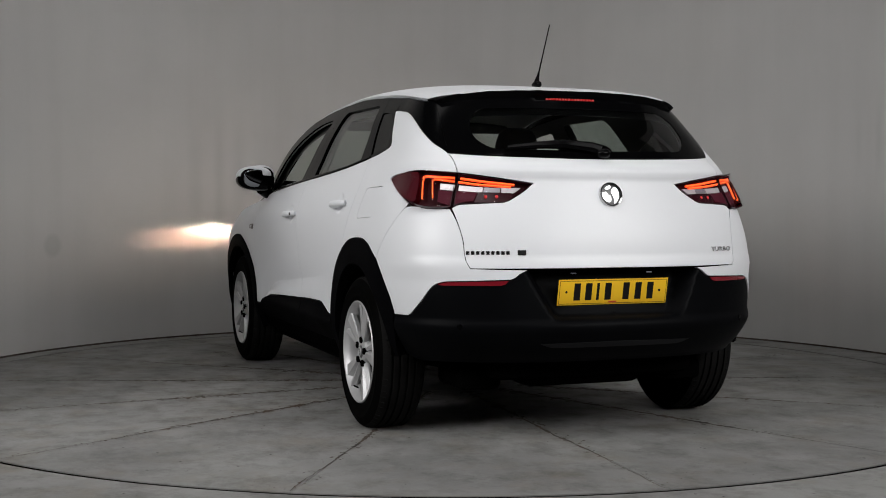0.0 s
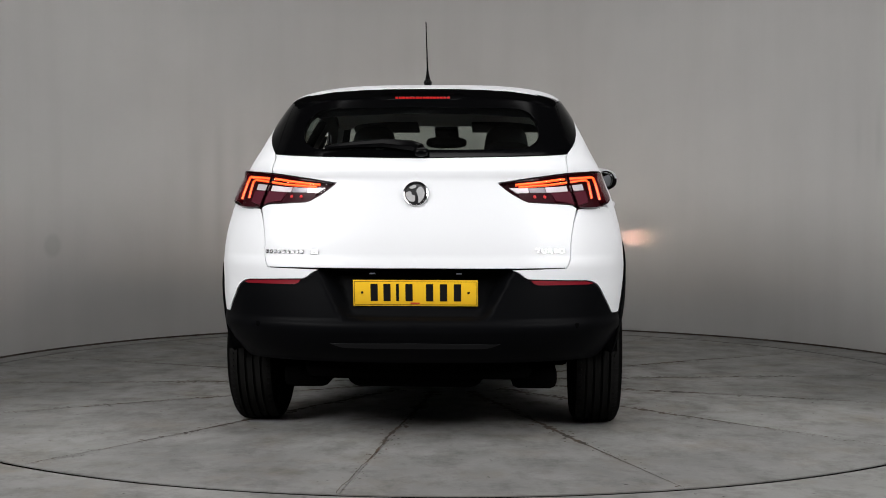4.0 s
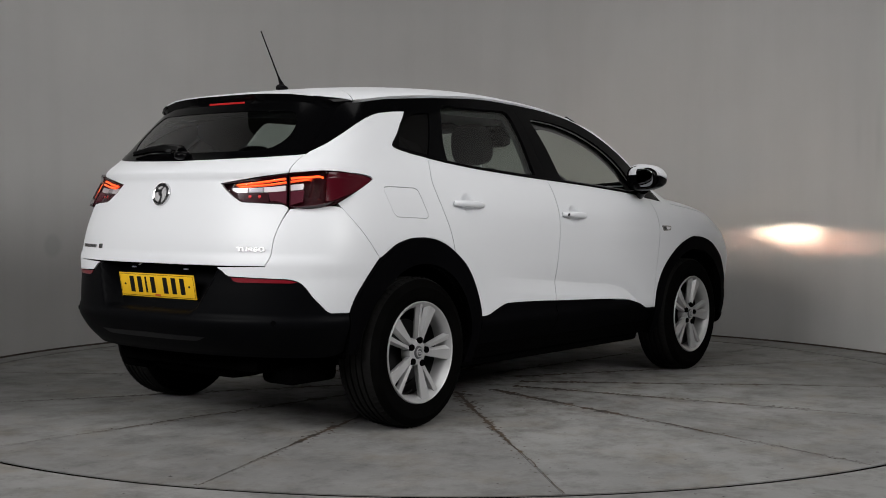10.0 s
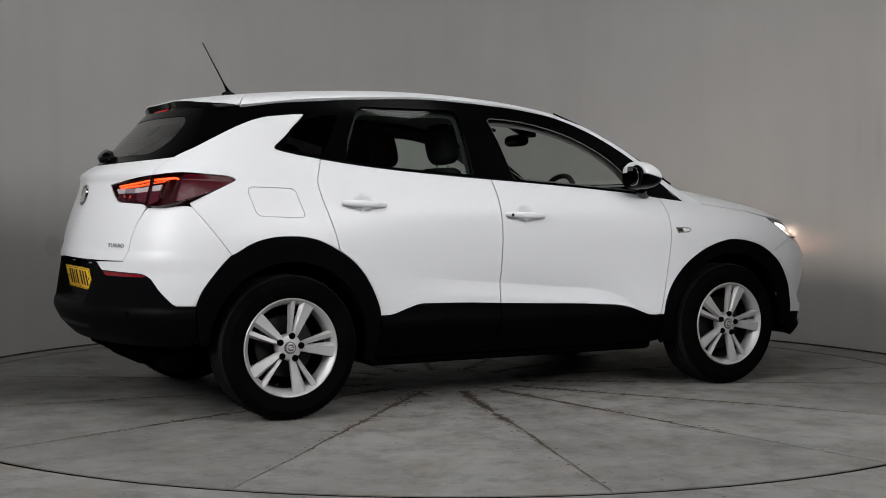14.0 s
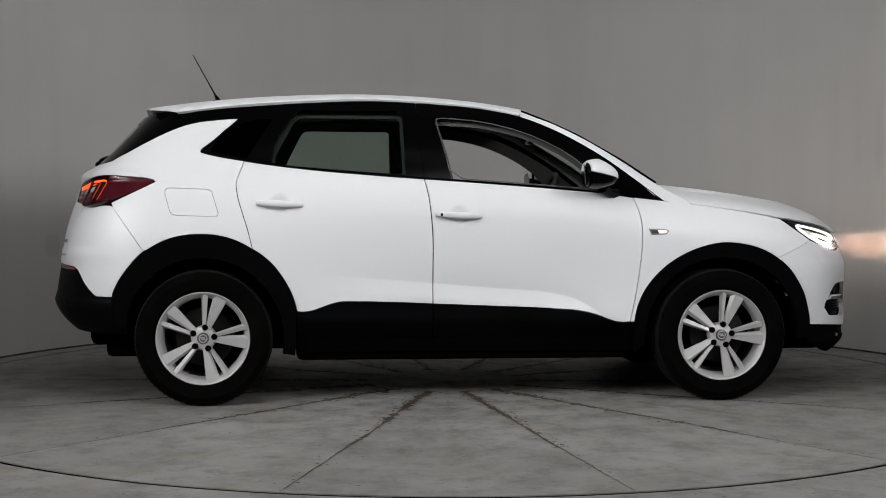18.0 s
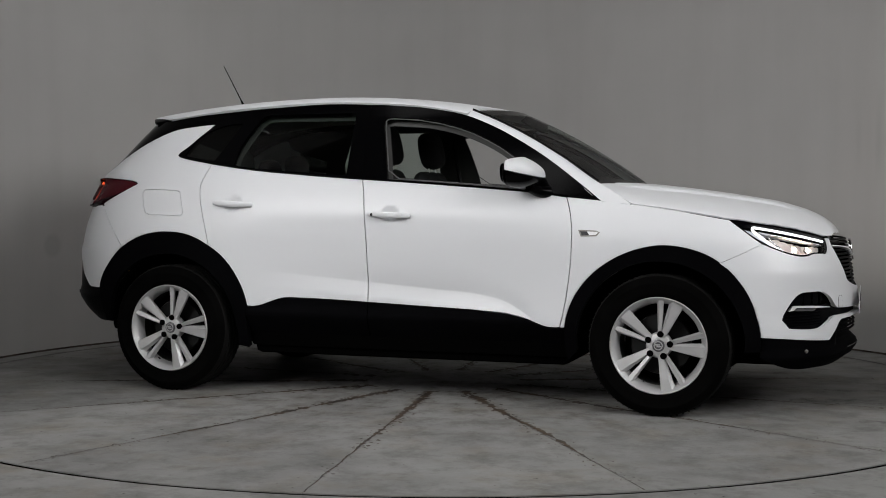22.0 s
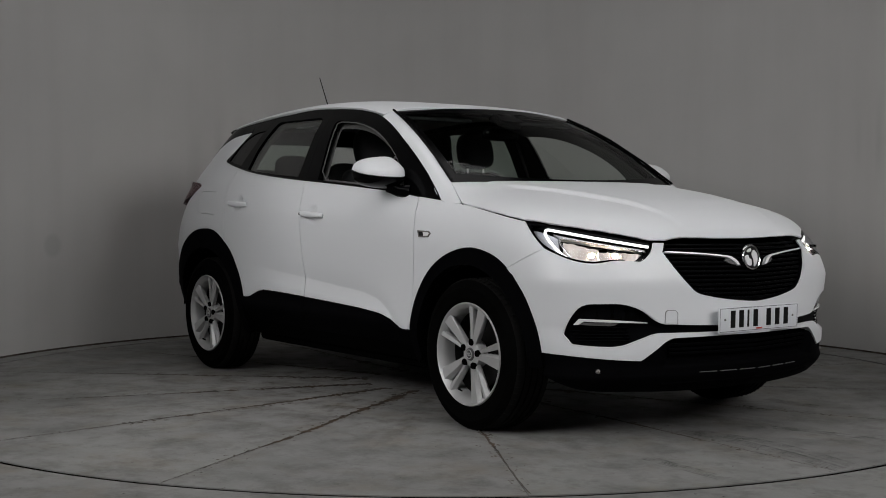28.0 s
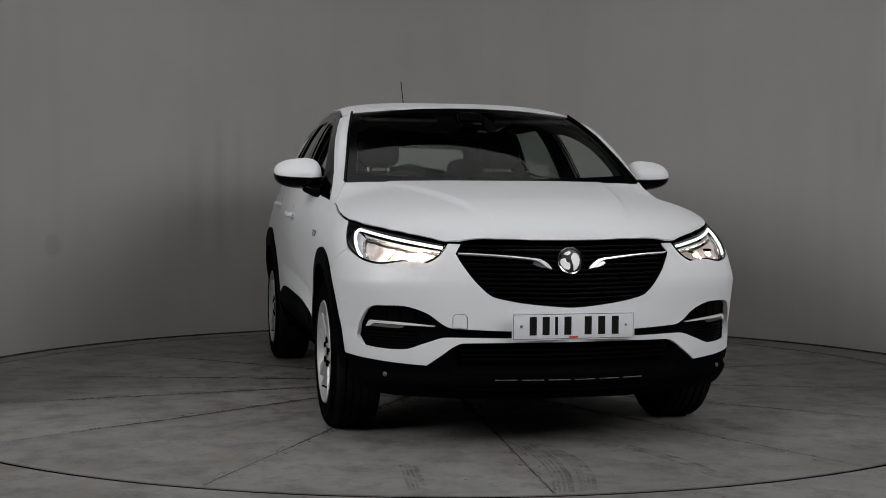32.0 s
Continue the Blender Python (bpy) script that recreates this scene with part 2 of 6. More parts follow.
def prism(outline2d, depth, bevel=0.0):
    """A flat outline in (x, z), pushed out along -y by depth, its front edge rounded."""
    bm = bmesh.new()
    vs = [bm.verts.new((x, 0, z)) for x, z in outline2d]
    f = bm.faces.new(vs)
    got = bmesh.ops.extrude_face_region(bm, geom=[f])
    front = [v for v in got["geom"] if isinstance(v, bmesh.types.BMVert)]
    for v in front:
        v.co.y -= depth
    bmesh.ops.recalc_face_normals(bm, faces=bm.faces)
    if bevel:
        es = [e for e in bm.edges if all(abs(v.co.y + depth) < 1e-7 for v in e.verts)]
        bmesh.ops.bevel(bm, geom=es, offset=bevel, segments=2, affect="EDGES", profile=0.5)
    return bm


def soften(poly):
    """Curves the stretches of an outline between its corners."""
    n = len(poly)
    P = [np.array(p) for p in poly]
    corner = []
    for i in range(n):
        a, b = P[i] - P[i - 1], P[(i + 1) % n] - P[i]
        c = float(a @ b) / (np.linalg.norm(a) * np.linalg.norm(b) + 1e-12)
        corner.append(c < 0.80)
    out = []
    for i in range(n):
        p0, p1, p2, p3 = P[i - 1], P[i], P[(i + 1) % n], P[(i + 2) % n]
        h = np.linalg.norm(p2 - p1)
        k = max(1, int(h / 0.018))

        def slope(a, b, c):
            d1, d2 = np.linalg.norm(b - a) + 1e-9, np.linalg.norm(c - b) + 1e-9
            if d1 > 2.4 * d2:
                return (b - a) / d1
            if d2 > 2.4 * d1:
                return (c - b) / d2
            return ((b - a) / d1 * d2 + (c - b) / d2 * d1) / (d1 + d2)
        s1 = slope(p0, p1, p2) if not corner[i] else None
        s2 = slope(p1, p2, p3) if not corner[(i + 1) % n] else None
        chord = (p2 - p1) / (h + 1e-12)
        if s1 is None:
            s1 = chord if s2 is None else 2 * chord - s2
        if s2 is None:
            s2 = 2 * chord - s1
        for j in range(k):
            t = j / k
            q = (2 * t**3 - 3 * t**2 + 1) * p1 + (t**3 - 2 * t**2 + t) * h * s1 + (3 * t**2 - 2 * t**3) * p2 + (t**3 - t**2) * h * s2
            out.append((float(min(max(q[0], 0.0), 5.7)), float(q[1])))
    return out


def densify(poly, step):
    out = []
    for a, b in zip(poly, poly[1:] + poly[:1]):
        n = max(1, int(math.hypot(b[0] - a[0], b[1] - a[1]) / step))
        out += [(a[0] + (b[0] - a[0]) * k / n, a[1] + (b[1] - a[1]) * k / n) for k in range(n)]
    return out


def rounded(poly, rounds=1):
    """Corners cut twice over (Chaikin): a soft outline."""
    for _ in range(rounds):
        out = []
        for a, b in zip(poly, poly[1:] + poly[:1]):
            out += [(0.75 * a[0] + 0.25 * b[0], 0.75 * a[1] + 0.25 * b[1]), (0.25 * a[0] + 0.75 * b[0], 0.25 * a[1] + 0.75 * b[1])]
        poly = out
    return poly


def curve(points, step=0.02):
    """A smooth line through points (open)."""
    p = np.array(points, float)
    s = np.concatenate([[0], np.cumsum(np.linalg.norm(np.diff(p, axis=0), axis=1))])
    g = np.linspace(0, s[-1], max(len(p), int(s[-1] / step)) + 1)
    d = [np.gradient(p[:, k], s) for k in range(p.shape[1])]
    return [tuple(float(spl(s, p[:, k], x)) for k in range(p.shape[1])) for x in g]


def signed_area(poly):
    return 0.5 * sum(a[0] * b[1] - b[0] * a[1] for a, b in zip(poly, poly[1:] + poly[:1]))


def inset(poly, d, keep=()):
    """Shrinks an anticlockwise outline by d; points on the mirror plane (u in keep) stay there."""
    out = []
    n = len(poly)
    for i in range(n):
        p0, p1, p2 = (np.array(poly[i - 1]), np.array(poly[i]), np.array(poly[(i + 1) % n]))
        a, b = p1 - p0, p2 - p1
        a, b = a / (np.linalg.norm(a) + 1e-12), b / (np.linalg.norm(b) + 1e-12)
        na, nb = np.array((-a[1], a[0])), np.array((-b[1], b[0]))
        m = na + nb
        k = d / max(0.35, float(m @ na))
        q = p1 + m * k
        for u in keep:
            if abs(p1[0] - u) < 1e-6:
                q[0] = u
        out.append((float(q[0]), float(q[1])))
    return out


def inside(poly, pts):
    p = np.array(poly)
    x, y = pts[:, 0][:, None], pts[:, 1][:, None]
    x1, y1 = p[:, 0], p[:, 1]
    x2, y2 = np.roll(x1, -1), np.roll(y1, -1)
    cross = (y1 > y) != (y2 > y)
    with np.errstate(divide="ignore", invalid="ignore"):
        at = (x2 - x1) * (y - y1) / (y2 - y1) + x1
    return (cross & (x < at)).sum(1) % 2 == 1


def far_from(poly, pts, d):
    p = np.array(poly)
    a, b = p, np.roll(p, -1, 0)
    ab = b - a
    t = np.clip(((pts[:, None] - a) * ab).sum(2) / ((ab**2).sum(1) + 1e-12), 0, 1)
    return np.linalg.norm(pts[:, None] - a - t[..., None] * ab, axis=2).min(1) > d


def skin_at(p):
    return wrap(p[:, 0], p[:, 1])


def field_normal(f, p, e=0.01):
    a = f(p + [e, 0]) - f(p - [e, 0])
    b = f(p + [0, e]) - f(p - [0, e])
    n = np.cross(a, b)
    return n / (np.linalg.norm(n, axis=1, keepdims=True) + 1e-12)


def panel_mesh(poly, f=None, gap=0.0026, depth=0.02, out=0.0, step=0.035, side=-1, whole=False, holes=(), shape=None, lip=True, rows=()):
    """A sheet of the skin inside an outline, with its edge folded in by depth. f: place of a 2D point (default: the skin).
    side -1: the right hand; 1: the left; whole: both halves in one, joined at the mirror plane. shape: extra offset along the normal."""
    skin = f is None
    f = f or skin_at
    poly = list(poly)
    if signed_area(poly) < 0:
        poly = poly[::-1]
    keep = (0.0, 5.7) if skin else ()
    if skin:
        poly = soften(poly)
        holes = [soften(list(h)) for h in holes]
    rings = [inset(poly, gap, keep)]
    for h in holes:
        h = list(h)
        rings.append(inset(h if signed_area(h) < 0 else h[::-1], gap))
    rings = [densify(r, step * 0.6) for r in rings]
    lo, hi = np.min(rings[0], 0), np.max(rings[0], 0)
    gx, gy = np.meshgrid(np.arange(lo[0], hi[0], step), np.arange(lo[1], hi[1], step))
    grid = np.stack([gx.ravel(), gy.ravel()], 1)
    ok = inside(rings[0], grid) if len(grid) else np.zeros(0, bool)
    for r in rings[1:]:
        ok &= ~inside(r, grid)
    for r in rings:
        if len(grid):
            ok &= far_from(r, grid, 0.35 * step)
    grid = grid[ok]
    if len(rows):
        # points along a fold, in place of the grid beside it
        extra = np.array(rows)
        keep_in = inside(rings[0], extra) & far_from(rings[0], extra, 0.3 * step)
        extra = extra[keep_in]
        near = np.array([np.min(np.hypot(*(extra - g).T)) if len(extra) else 9.0 for g in grid])
        grid = np.concatenate([grid[near > 0.5 * step], extra])
    coords, edges, spans = [], [], []
    for r in rings:
        k = len(coords)
        coords += r
        edges += [(k + i, k + (i + 1) % len(r)) for i in range(len(r))]
        spans.append((k, len(coords)))
    nb = len(coords)
    pts = [Vector(c) for c in coords] + [Vector((float(a), float(b))) for a, b in grid]
    from mathutils.geometry import delaunay_2d_cdt
    vs, _, fs, _, _, _ = delaunay_2d_cdt(pts, edges, [], 0, 1e-7)
    p2 = np.array([tuple(v) for v in vs])
    cen = np.array([p2[list(t)].mean(0) for t in fs])
    good = inside(rings[0], cen)
    for r in rings[1:]:
        good &= ~inside(r, cen)
    tris = [tuple(t) for t, g in zip(fs, good) if g]
    pos = f(p2)
    if skin:
        nor = wrap_normal(p2[:, 0], p2[:, 1]) * -1
        mid = (p2[:, 0] < 0.004) | (p2[:, 0] > 5.696)
        nor[mid, 1] = 0
        nor /= np.linalg.norm(nor, axis=1, keepdims=True) + 1e-12
        tris = [t[::-1] for t in tris]
    else:
        nor = field_normal(f, p2)
    off = out + (shape(p2) if shape is not None else 0)
    pos = pos + nor * (np.asarray(off)[..., None] if np.ndim(off) else off)
    if shape is not None:
        # relief bends the normals too
        e = 0.006
        base = [f(p2 + d) + (wrap_normal((p2 + d)[:, 0], (p2 + d)[:, 1]) * -1 if skin else field_normal(f, p2 + d)) * np.asarray(shape(p2 + d))[:, None]
                for d in (np.array([e, 0]), np.array([-e, 0]), np.array([0, e]), np.array([0, -e]))]
        nn = np.cross(base[0] - base[1], base[2] - base[3]) * (-1 if skin else 1)
        nn /= np.linalg.norm(nn, axis=1, keepdims=True) + 1e-12
        if skin:
            nn[mid, 1] = 0
        nor = nn / (np.linalg.norm(nn, axis=1, keepdims=True) + 1e-12)
    V, N, F = [pos], [nor], list(tris)
    count = len(pos)
    if lip:
        use = {}
        for t in tris:
            for a, b in zip(t, t[1:] + t[:1]):
                use[(a, b)] = True
        rim = [(a, b) for a, b in use if (b, a) not in use]
        if skin:
            rim = [(a, b) for a, b in rim if not ((p2[a, 0] < 0.001 and p2[b, 0] < 0.001) or (p2[a, 0] > 5.699 and p2[b, 0] > 5.699))]
        ids = sorted({v for e in rim for v in e})
        index = {v: i for i, v in enumerate(ids)}
        top = pos[ids]
        low = top - nor[ids] * depth
        flat = np.zeros_like(top)
        for a, b in rim:
            side_n = np.cross(pos[b] - pos[a], nor[a])
            side_n /= np.linalg.norm(side_n) + 1e-12
            flat[index[a]] += side_n
            flat[index[b]] += side_n
        flat /= np.linalg.norm(flat, axis=1, keepdims=True) + 1e-12
        soft = flat * 0.6 + nor[ids] * 0.8
        V += [top - nor[ids] * 0.0012 + flat * 0.0003, low]
        N += [flat, flat]
        # the fold: skin edge, a small round, then inwards
        m = len(ids)
        for a, b in rim:
            ia, ib = index[a], index[b]
            F.append((b, a, count + ia, count + ib))
            F.append((count + ib, count + ia, count + m + ia, count + m + ib))
    V, N = np.concatenate(V), np.concatenate(N)
    if side == 1 or whole:
        V2, N2 = V * [1, -1, 1], N * [1, -1, 1]
        F2 = [t[::-1] for t in F]
        if whole:
            F = F + [tuple(i + len(V) for i in t) for t in F2]
            V, N = np.concatenate([V, V2]), np.concatenate([N, N2])
        else:
            V, N, F = V2, N2, F2
    mesh = bpy.data.meshes.new("panel")
    mesh.from_pydata(V.tolist(), [], F)
    if lip and depth >= 0.02:
        # the fold behind the gap is black, its shade put into the colour
        mesh["folded"] = True
        deep = [0] * len(F)
        half = len(F) // 2 if whole else len(F)
        start = len(tris)
        for h in range(2 if whole else 1):
            for k in range(start + 1, half, 2):
                deep[h * half + k] = 1
        mesh.polygons.foreach_set("material_index", deep)
    mesh.polygons.foreach_set("use_smooth", [True] * len(mesh.polygons))
    mesh.normals_split_custom_set_from_vertices(N.tolist())
    mesh.update()
    return mesh


def panel(name, poly, mat, parent, label="", **more):
    return part(name, panel_mesh(poly, **more), mat, parent, label)


def pair(name, poly, mat, parent, label="", **more):
    """The same panel on the right and on the left."""
    return [part(name, panel_mesh(poly, side=s, **more), mat, parent, label) for s in (-1, 1)]


# ---------- the studio ----------
# upright dark streaks on the wall: x, half width, lowest, highest, strength
WALL_STREAKS = ((-1.93, 0.034, 0.75, 1.50, 0.13), (-1.77, 0.028, 0.62, 1.60, 0.15), (-1.63, 0.034, 0.80, 1.65, 0.11), (-2.08, 0.05, 0.9, 1.4, 0.06), (2.90, 0.008, 1.36, 1.60, 0.12), (2.985, 0.010, 1.30, 1.68, 0.17))


def wall_material():
    m = grain(material("grey_wall_paint", (0.462, 0.456, 0.448), 0.75, spec=0.3), 90, 0.12, 0.002, (0.68, 0.85), (0.435, 0.429, 0.421), 1.3)
    t, b, node, link = nodes_of(m)
    # faint upright streaks from stretched noise
    co, mp, nz, mix = node("ShaderNodeTexCoord"), node("ShaderNodeMapping"), node("ShaderNodeTexNoise"), node("ShaderNodeMix")
    mp.inputs["Scale"].default_value = (3.2, 3.2, 0.22)
    nz.inputs["Scale"].default_value, nz.inputs["Detail"].default_value = 1.6, 5
    link(co.outputs["Object"], mp.inputs["Vector"])
    link(mp.outputs["Vector"], nz.inputs["Vector"])
    mr = node("ShaderNodeMapRange")
    mr.inputs["From Min"].default_value, mr.inputs["From Max"].default_value = 0.45, 0.75
    mr.inputs["To Max"].default_value = 0.13
    link(nz.outputs["Fac"], mr.inputs["Value"])
    mix.data_type = "RGBA"
    mix.blend_type = "MULTIPLY"
    old = b.inputs["Base Color"].links[0].from_socket
    link(mr.outputs["Result"], mix.inputs["Factor"])
    link(old, mix.inputs["A"])
    mix.inputs["B"].default_value = (0.70, 0.66, 0.65, 1)
    # one round scuff mark
    far, spot, dim = node("ShaderNodeVectorMath"), node("ShaderNodeMapRange"), node("ShaderNodeMix")
    far.operation = "DISTANCE"
    far.inputs[1].default_value = (-2.738, 1.481, 0.732)
    link(co.outputs["Object"], far.inputs[0])
    spot.inputs["From Min"].default_value, spot.inputs["From Max"].default_value = 0.06, 0.095
    spot.inputs["To Min"].default_value, spot.inputs["To Max"].default_value = 0.22, 0.0
    link(far.outputs["Value"], spot.inputs["Value"])
    dim.data_type = "RGBA"
    link(spot.outputs["Result"], dim.inputs["Factor"])
    link(mix.outputs["Result"], dim.inputs["A"])
    dim.inputs["B"].default_value = (0.20, 0.195, 0.19, 1)
    last = dim.outputs["Result"]
    split = node("ShaderNodeSeparateXYZ")
    link(co.outputs["Object"], split.inputs["Vector"])

    def window(socket, lo, hi, soft):
        """1 between lo and hi, with soft edges."""
        up, down, both = node("ShaderNodeMapRange"), node("ShaderNodeMapRange"), node("ShaderNodeMath")
        for r, a, z in ((up, lo - soft, lo + soft), (down, hi + soft, hi - soft)):
            r.interpolation_type = "SMOOTHSTEP"
            r.inputs["From Min"].default_value, r.inputs["From Max"].default_value = a, z
            link(socket, r.inputs["Value"])
        both.operation = "MULTIPLY"
        link(up.outputs["Result"], both.inputs[0])
        link(down.outputs["Result"], both.inputs[1])
        return both.outputs[0]

    for x, half, z0, z1, amount in WALL_STREAKS:
        mul, gain, mixed = node("ShaderNodeMath"), node("ShaderNodeMath"), node("ShaderNodeMix")
        mul.operation = gain.operation = "MULTIPLY"
        link(window(split.outputs["X"], x - half, x + half, half * 1.2), mul.inputs[0])
        link(window(split.outputs["Z"], z0, z1, 0.22), mul.inputs[1])
        link(mul.outputs[0], gain.inputs[0])
        gain.inputs[1].default_value = amount
        mixed.data_type = "RGBA"
        link(gain.outputs[0], mixed.inputs["Factor"])
        link(last, mixed.inputs["A"])
        mixed.inputs["B"].default_value = (0.20, 0.185, 0.182, 1)
        last = mixed.outputs["Result"]
    link(last, b.inputs["Base Color"])
    return m


def concrete_material():
    """Trowelled grey screed: cloudy patches, rust-brown and dark spots, worn smooth in places."""
    m = material("grey_screed", (0.36, 0.365, 0.36), 0.5, spec=0.015)
    t, b, node, link = nodes_of(m)
    co = node("ShaderNodeTexCoord")

    def noise_at(scale, detail, lo, hi, rough=0.55):
        n, r = node("ShaderNodeTexNoise"), node("ShaderNodeMapRange")
        n.inputs["Scale"].default_value, n.inputs["Detail"].default_value, n.inputs["Roughness"].default_value = scale, detail, rough
        r.inputs["From Min"].default_value, r.inputs["From Max"].default_value = lo, hi
        link(co.outputs["Object"], n.inputs["Vector"])
        link(n.outputs["Fac"], r.inputs["Value"])
        return r.outputs["Result"]

    def blend(fac, a, colour, amount=1.0):
        mix, mul = node("ShaderNodeMix"), node("ShaderNodeMath")
        mix.data_type = "RGBA"
        mul.operation = "MULTIPLY"
        mul.inputs[1].default_value = amount
        link(fac, mul.inputs[0])
        link(mul.outputs[0], mix.inputs["Factor"])
        if isinstance(a, tuple):
            mix.inputs["A"].default_value = (*a, 1)
        else:
            link(a, mix.inputs["A"])
        mix.inputs["B"].default_value = (*colour, 1)
        return mix.outputs["Result"]

    c = blend(noise_at(1.1, 8, 0.34, 0.66, 0.66), (0.168, 0.167, 0.164), (0.245, 0.243, 0.238))
    c = blend(noise_at(2.7, 9, 0.50, 0.70, 0.72), c, (0.172, 0.148, 0.116), 0.6)
    c = blend(noise_at(5, 9, 0.48, 0.70, 0.75), c, (0.062, 0.058, 0.054), 0.6)
    c = blend(noise_at(9, 6, 0.60, 0.72, 0.7), c, (0.26, 0.257, 0.249), 0.35)
    c = blend(noise_at(12, 6, 0.680, 0.705, 0.65), c, (0.022, 0.016, 0.011), 0.9)
    c = blend(noise_at(34, 4, 0.70, 0.73), c, (0.028, 0.022, 0.017), 0.85)
    # oil and rust trodden about in the middle of the table
    far, near, both = node("ShaderNodeVectorMath"), node("ShaderNodeMapRange"), node("ShaderNodeMath")
    far.operation, both.operation = "LENGTH", "MULTIPLY"
    near.inputs["From Min"].default_value, near.inputs["From Max"].default_value = 1.1, 2.5
    near.inputs["To Min"].default_value, near.inputs["To Max"].default_value = 1.0, 0.12
    link(co.outputs["Object"], far.inputs[0])
    link(far.outputs["Value"], near.inputs["Value"])
    link(near.outputs["Result"], both.inputs[0])
    link(noise_at(6.5, 10, 0.50, 0.66, 0.78), both.inputs[1])
    c = blend(both.outputs[0], c, (0.060, 0.046, 0.032), 0.7)
    info, tone, mul = node("ShaderNodeObjectInfo"), node("ShaderNodeMapRange"), node("ShaderNodeMix")
    tone.inputs["To Min"].default_value, tone.inputs["To Max"].default_value = 0.90, 1.08
    link(info.outputs["Random"], tone.inputs["Value"])
    mul.data_type, mul.blend_type = "RGBA", "MULTIPLY"
    mul.inputs["Factor"].default_value = 1.0
    link(c, mul.inputs["A"])
    link(tone.outputs["Result"], mul.inputs["B"])
    link(mul.outputs["Result"], b.inputs["Base Color"])
    mr = node("ShaderNodeMapRange")
    mr.inputs["To Min"].default_value, mr.inputs["To Max"].default_value = 0.28, 0.55
    link(noise_at(3.2, 8, 0.3, 0.7, 0.65), mr.inputs["Value"])
    link(mr.outputs["Result"], b.inputs["Roughness"])
    bp = node("ShaderNodeBump")
    bp.inputs["Strength"].default_value, bp.inputs["Distance"].default_value = 0.12, 0.004
    link(noise_at(45, 6, 0.2, 0.8), bp.inputs["Height"])
    link(bp.outputs["Normal"], b.inputs["Normal"])
    return m


CONCRETE = concrete_material()
WALL = wall_material()
UNSEEN_SHELL = grain(material("unseen_shell_grey", (0.06, 0.059, 0.058), 0.85), 60, 0.1, 0.002, (0.8, 0.95), (0.05, 0.049, 0.048), 1)
FOOT = grain(material("dirty_joint", (0.035, 0.028, 0.023), 0.9, spec=0.1), 30, 0.6, 0.004, (0.8, 0.95), (0.10, 0.085, 0.072), 7)
TABLE_R, WALL_R, WALL_C = 2.935, 3.215, (0.10, -0.03)


def arc_wall(radius, centre, a0, a1, height, thick, segs=120):
    """An upright curved wall with thickness."""
    bm = bmesh.new()
    rows = []
    for k in range(segs + 1):
        a = radians(a0 + (a1 - a0) * k / segs)
        rows.append([bm.verts.new((centre[0] + r * math.cos(a), centre[1] + r * math.sin(a), z)) for r, z in ((radius, -0.02), (radius, height), (radius + thick, height), (radius + thick, -0.02))])
    for a, b in zip(rows, rows[1:]):
        for k in range(4):
            bm.faces.new((a[k], a[(k + 1) % 4], b[(k + 1) % 4], b[k]))
    bm.faces.new(rows[0][::-1])
    bm.faces.new(rows[-1])
    return to_mesh(bm, "arc")


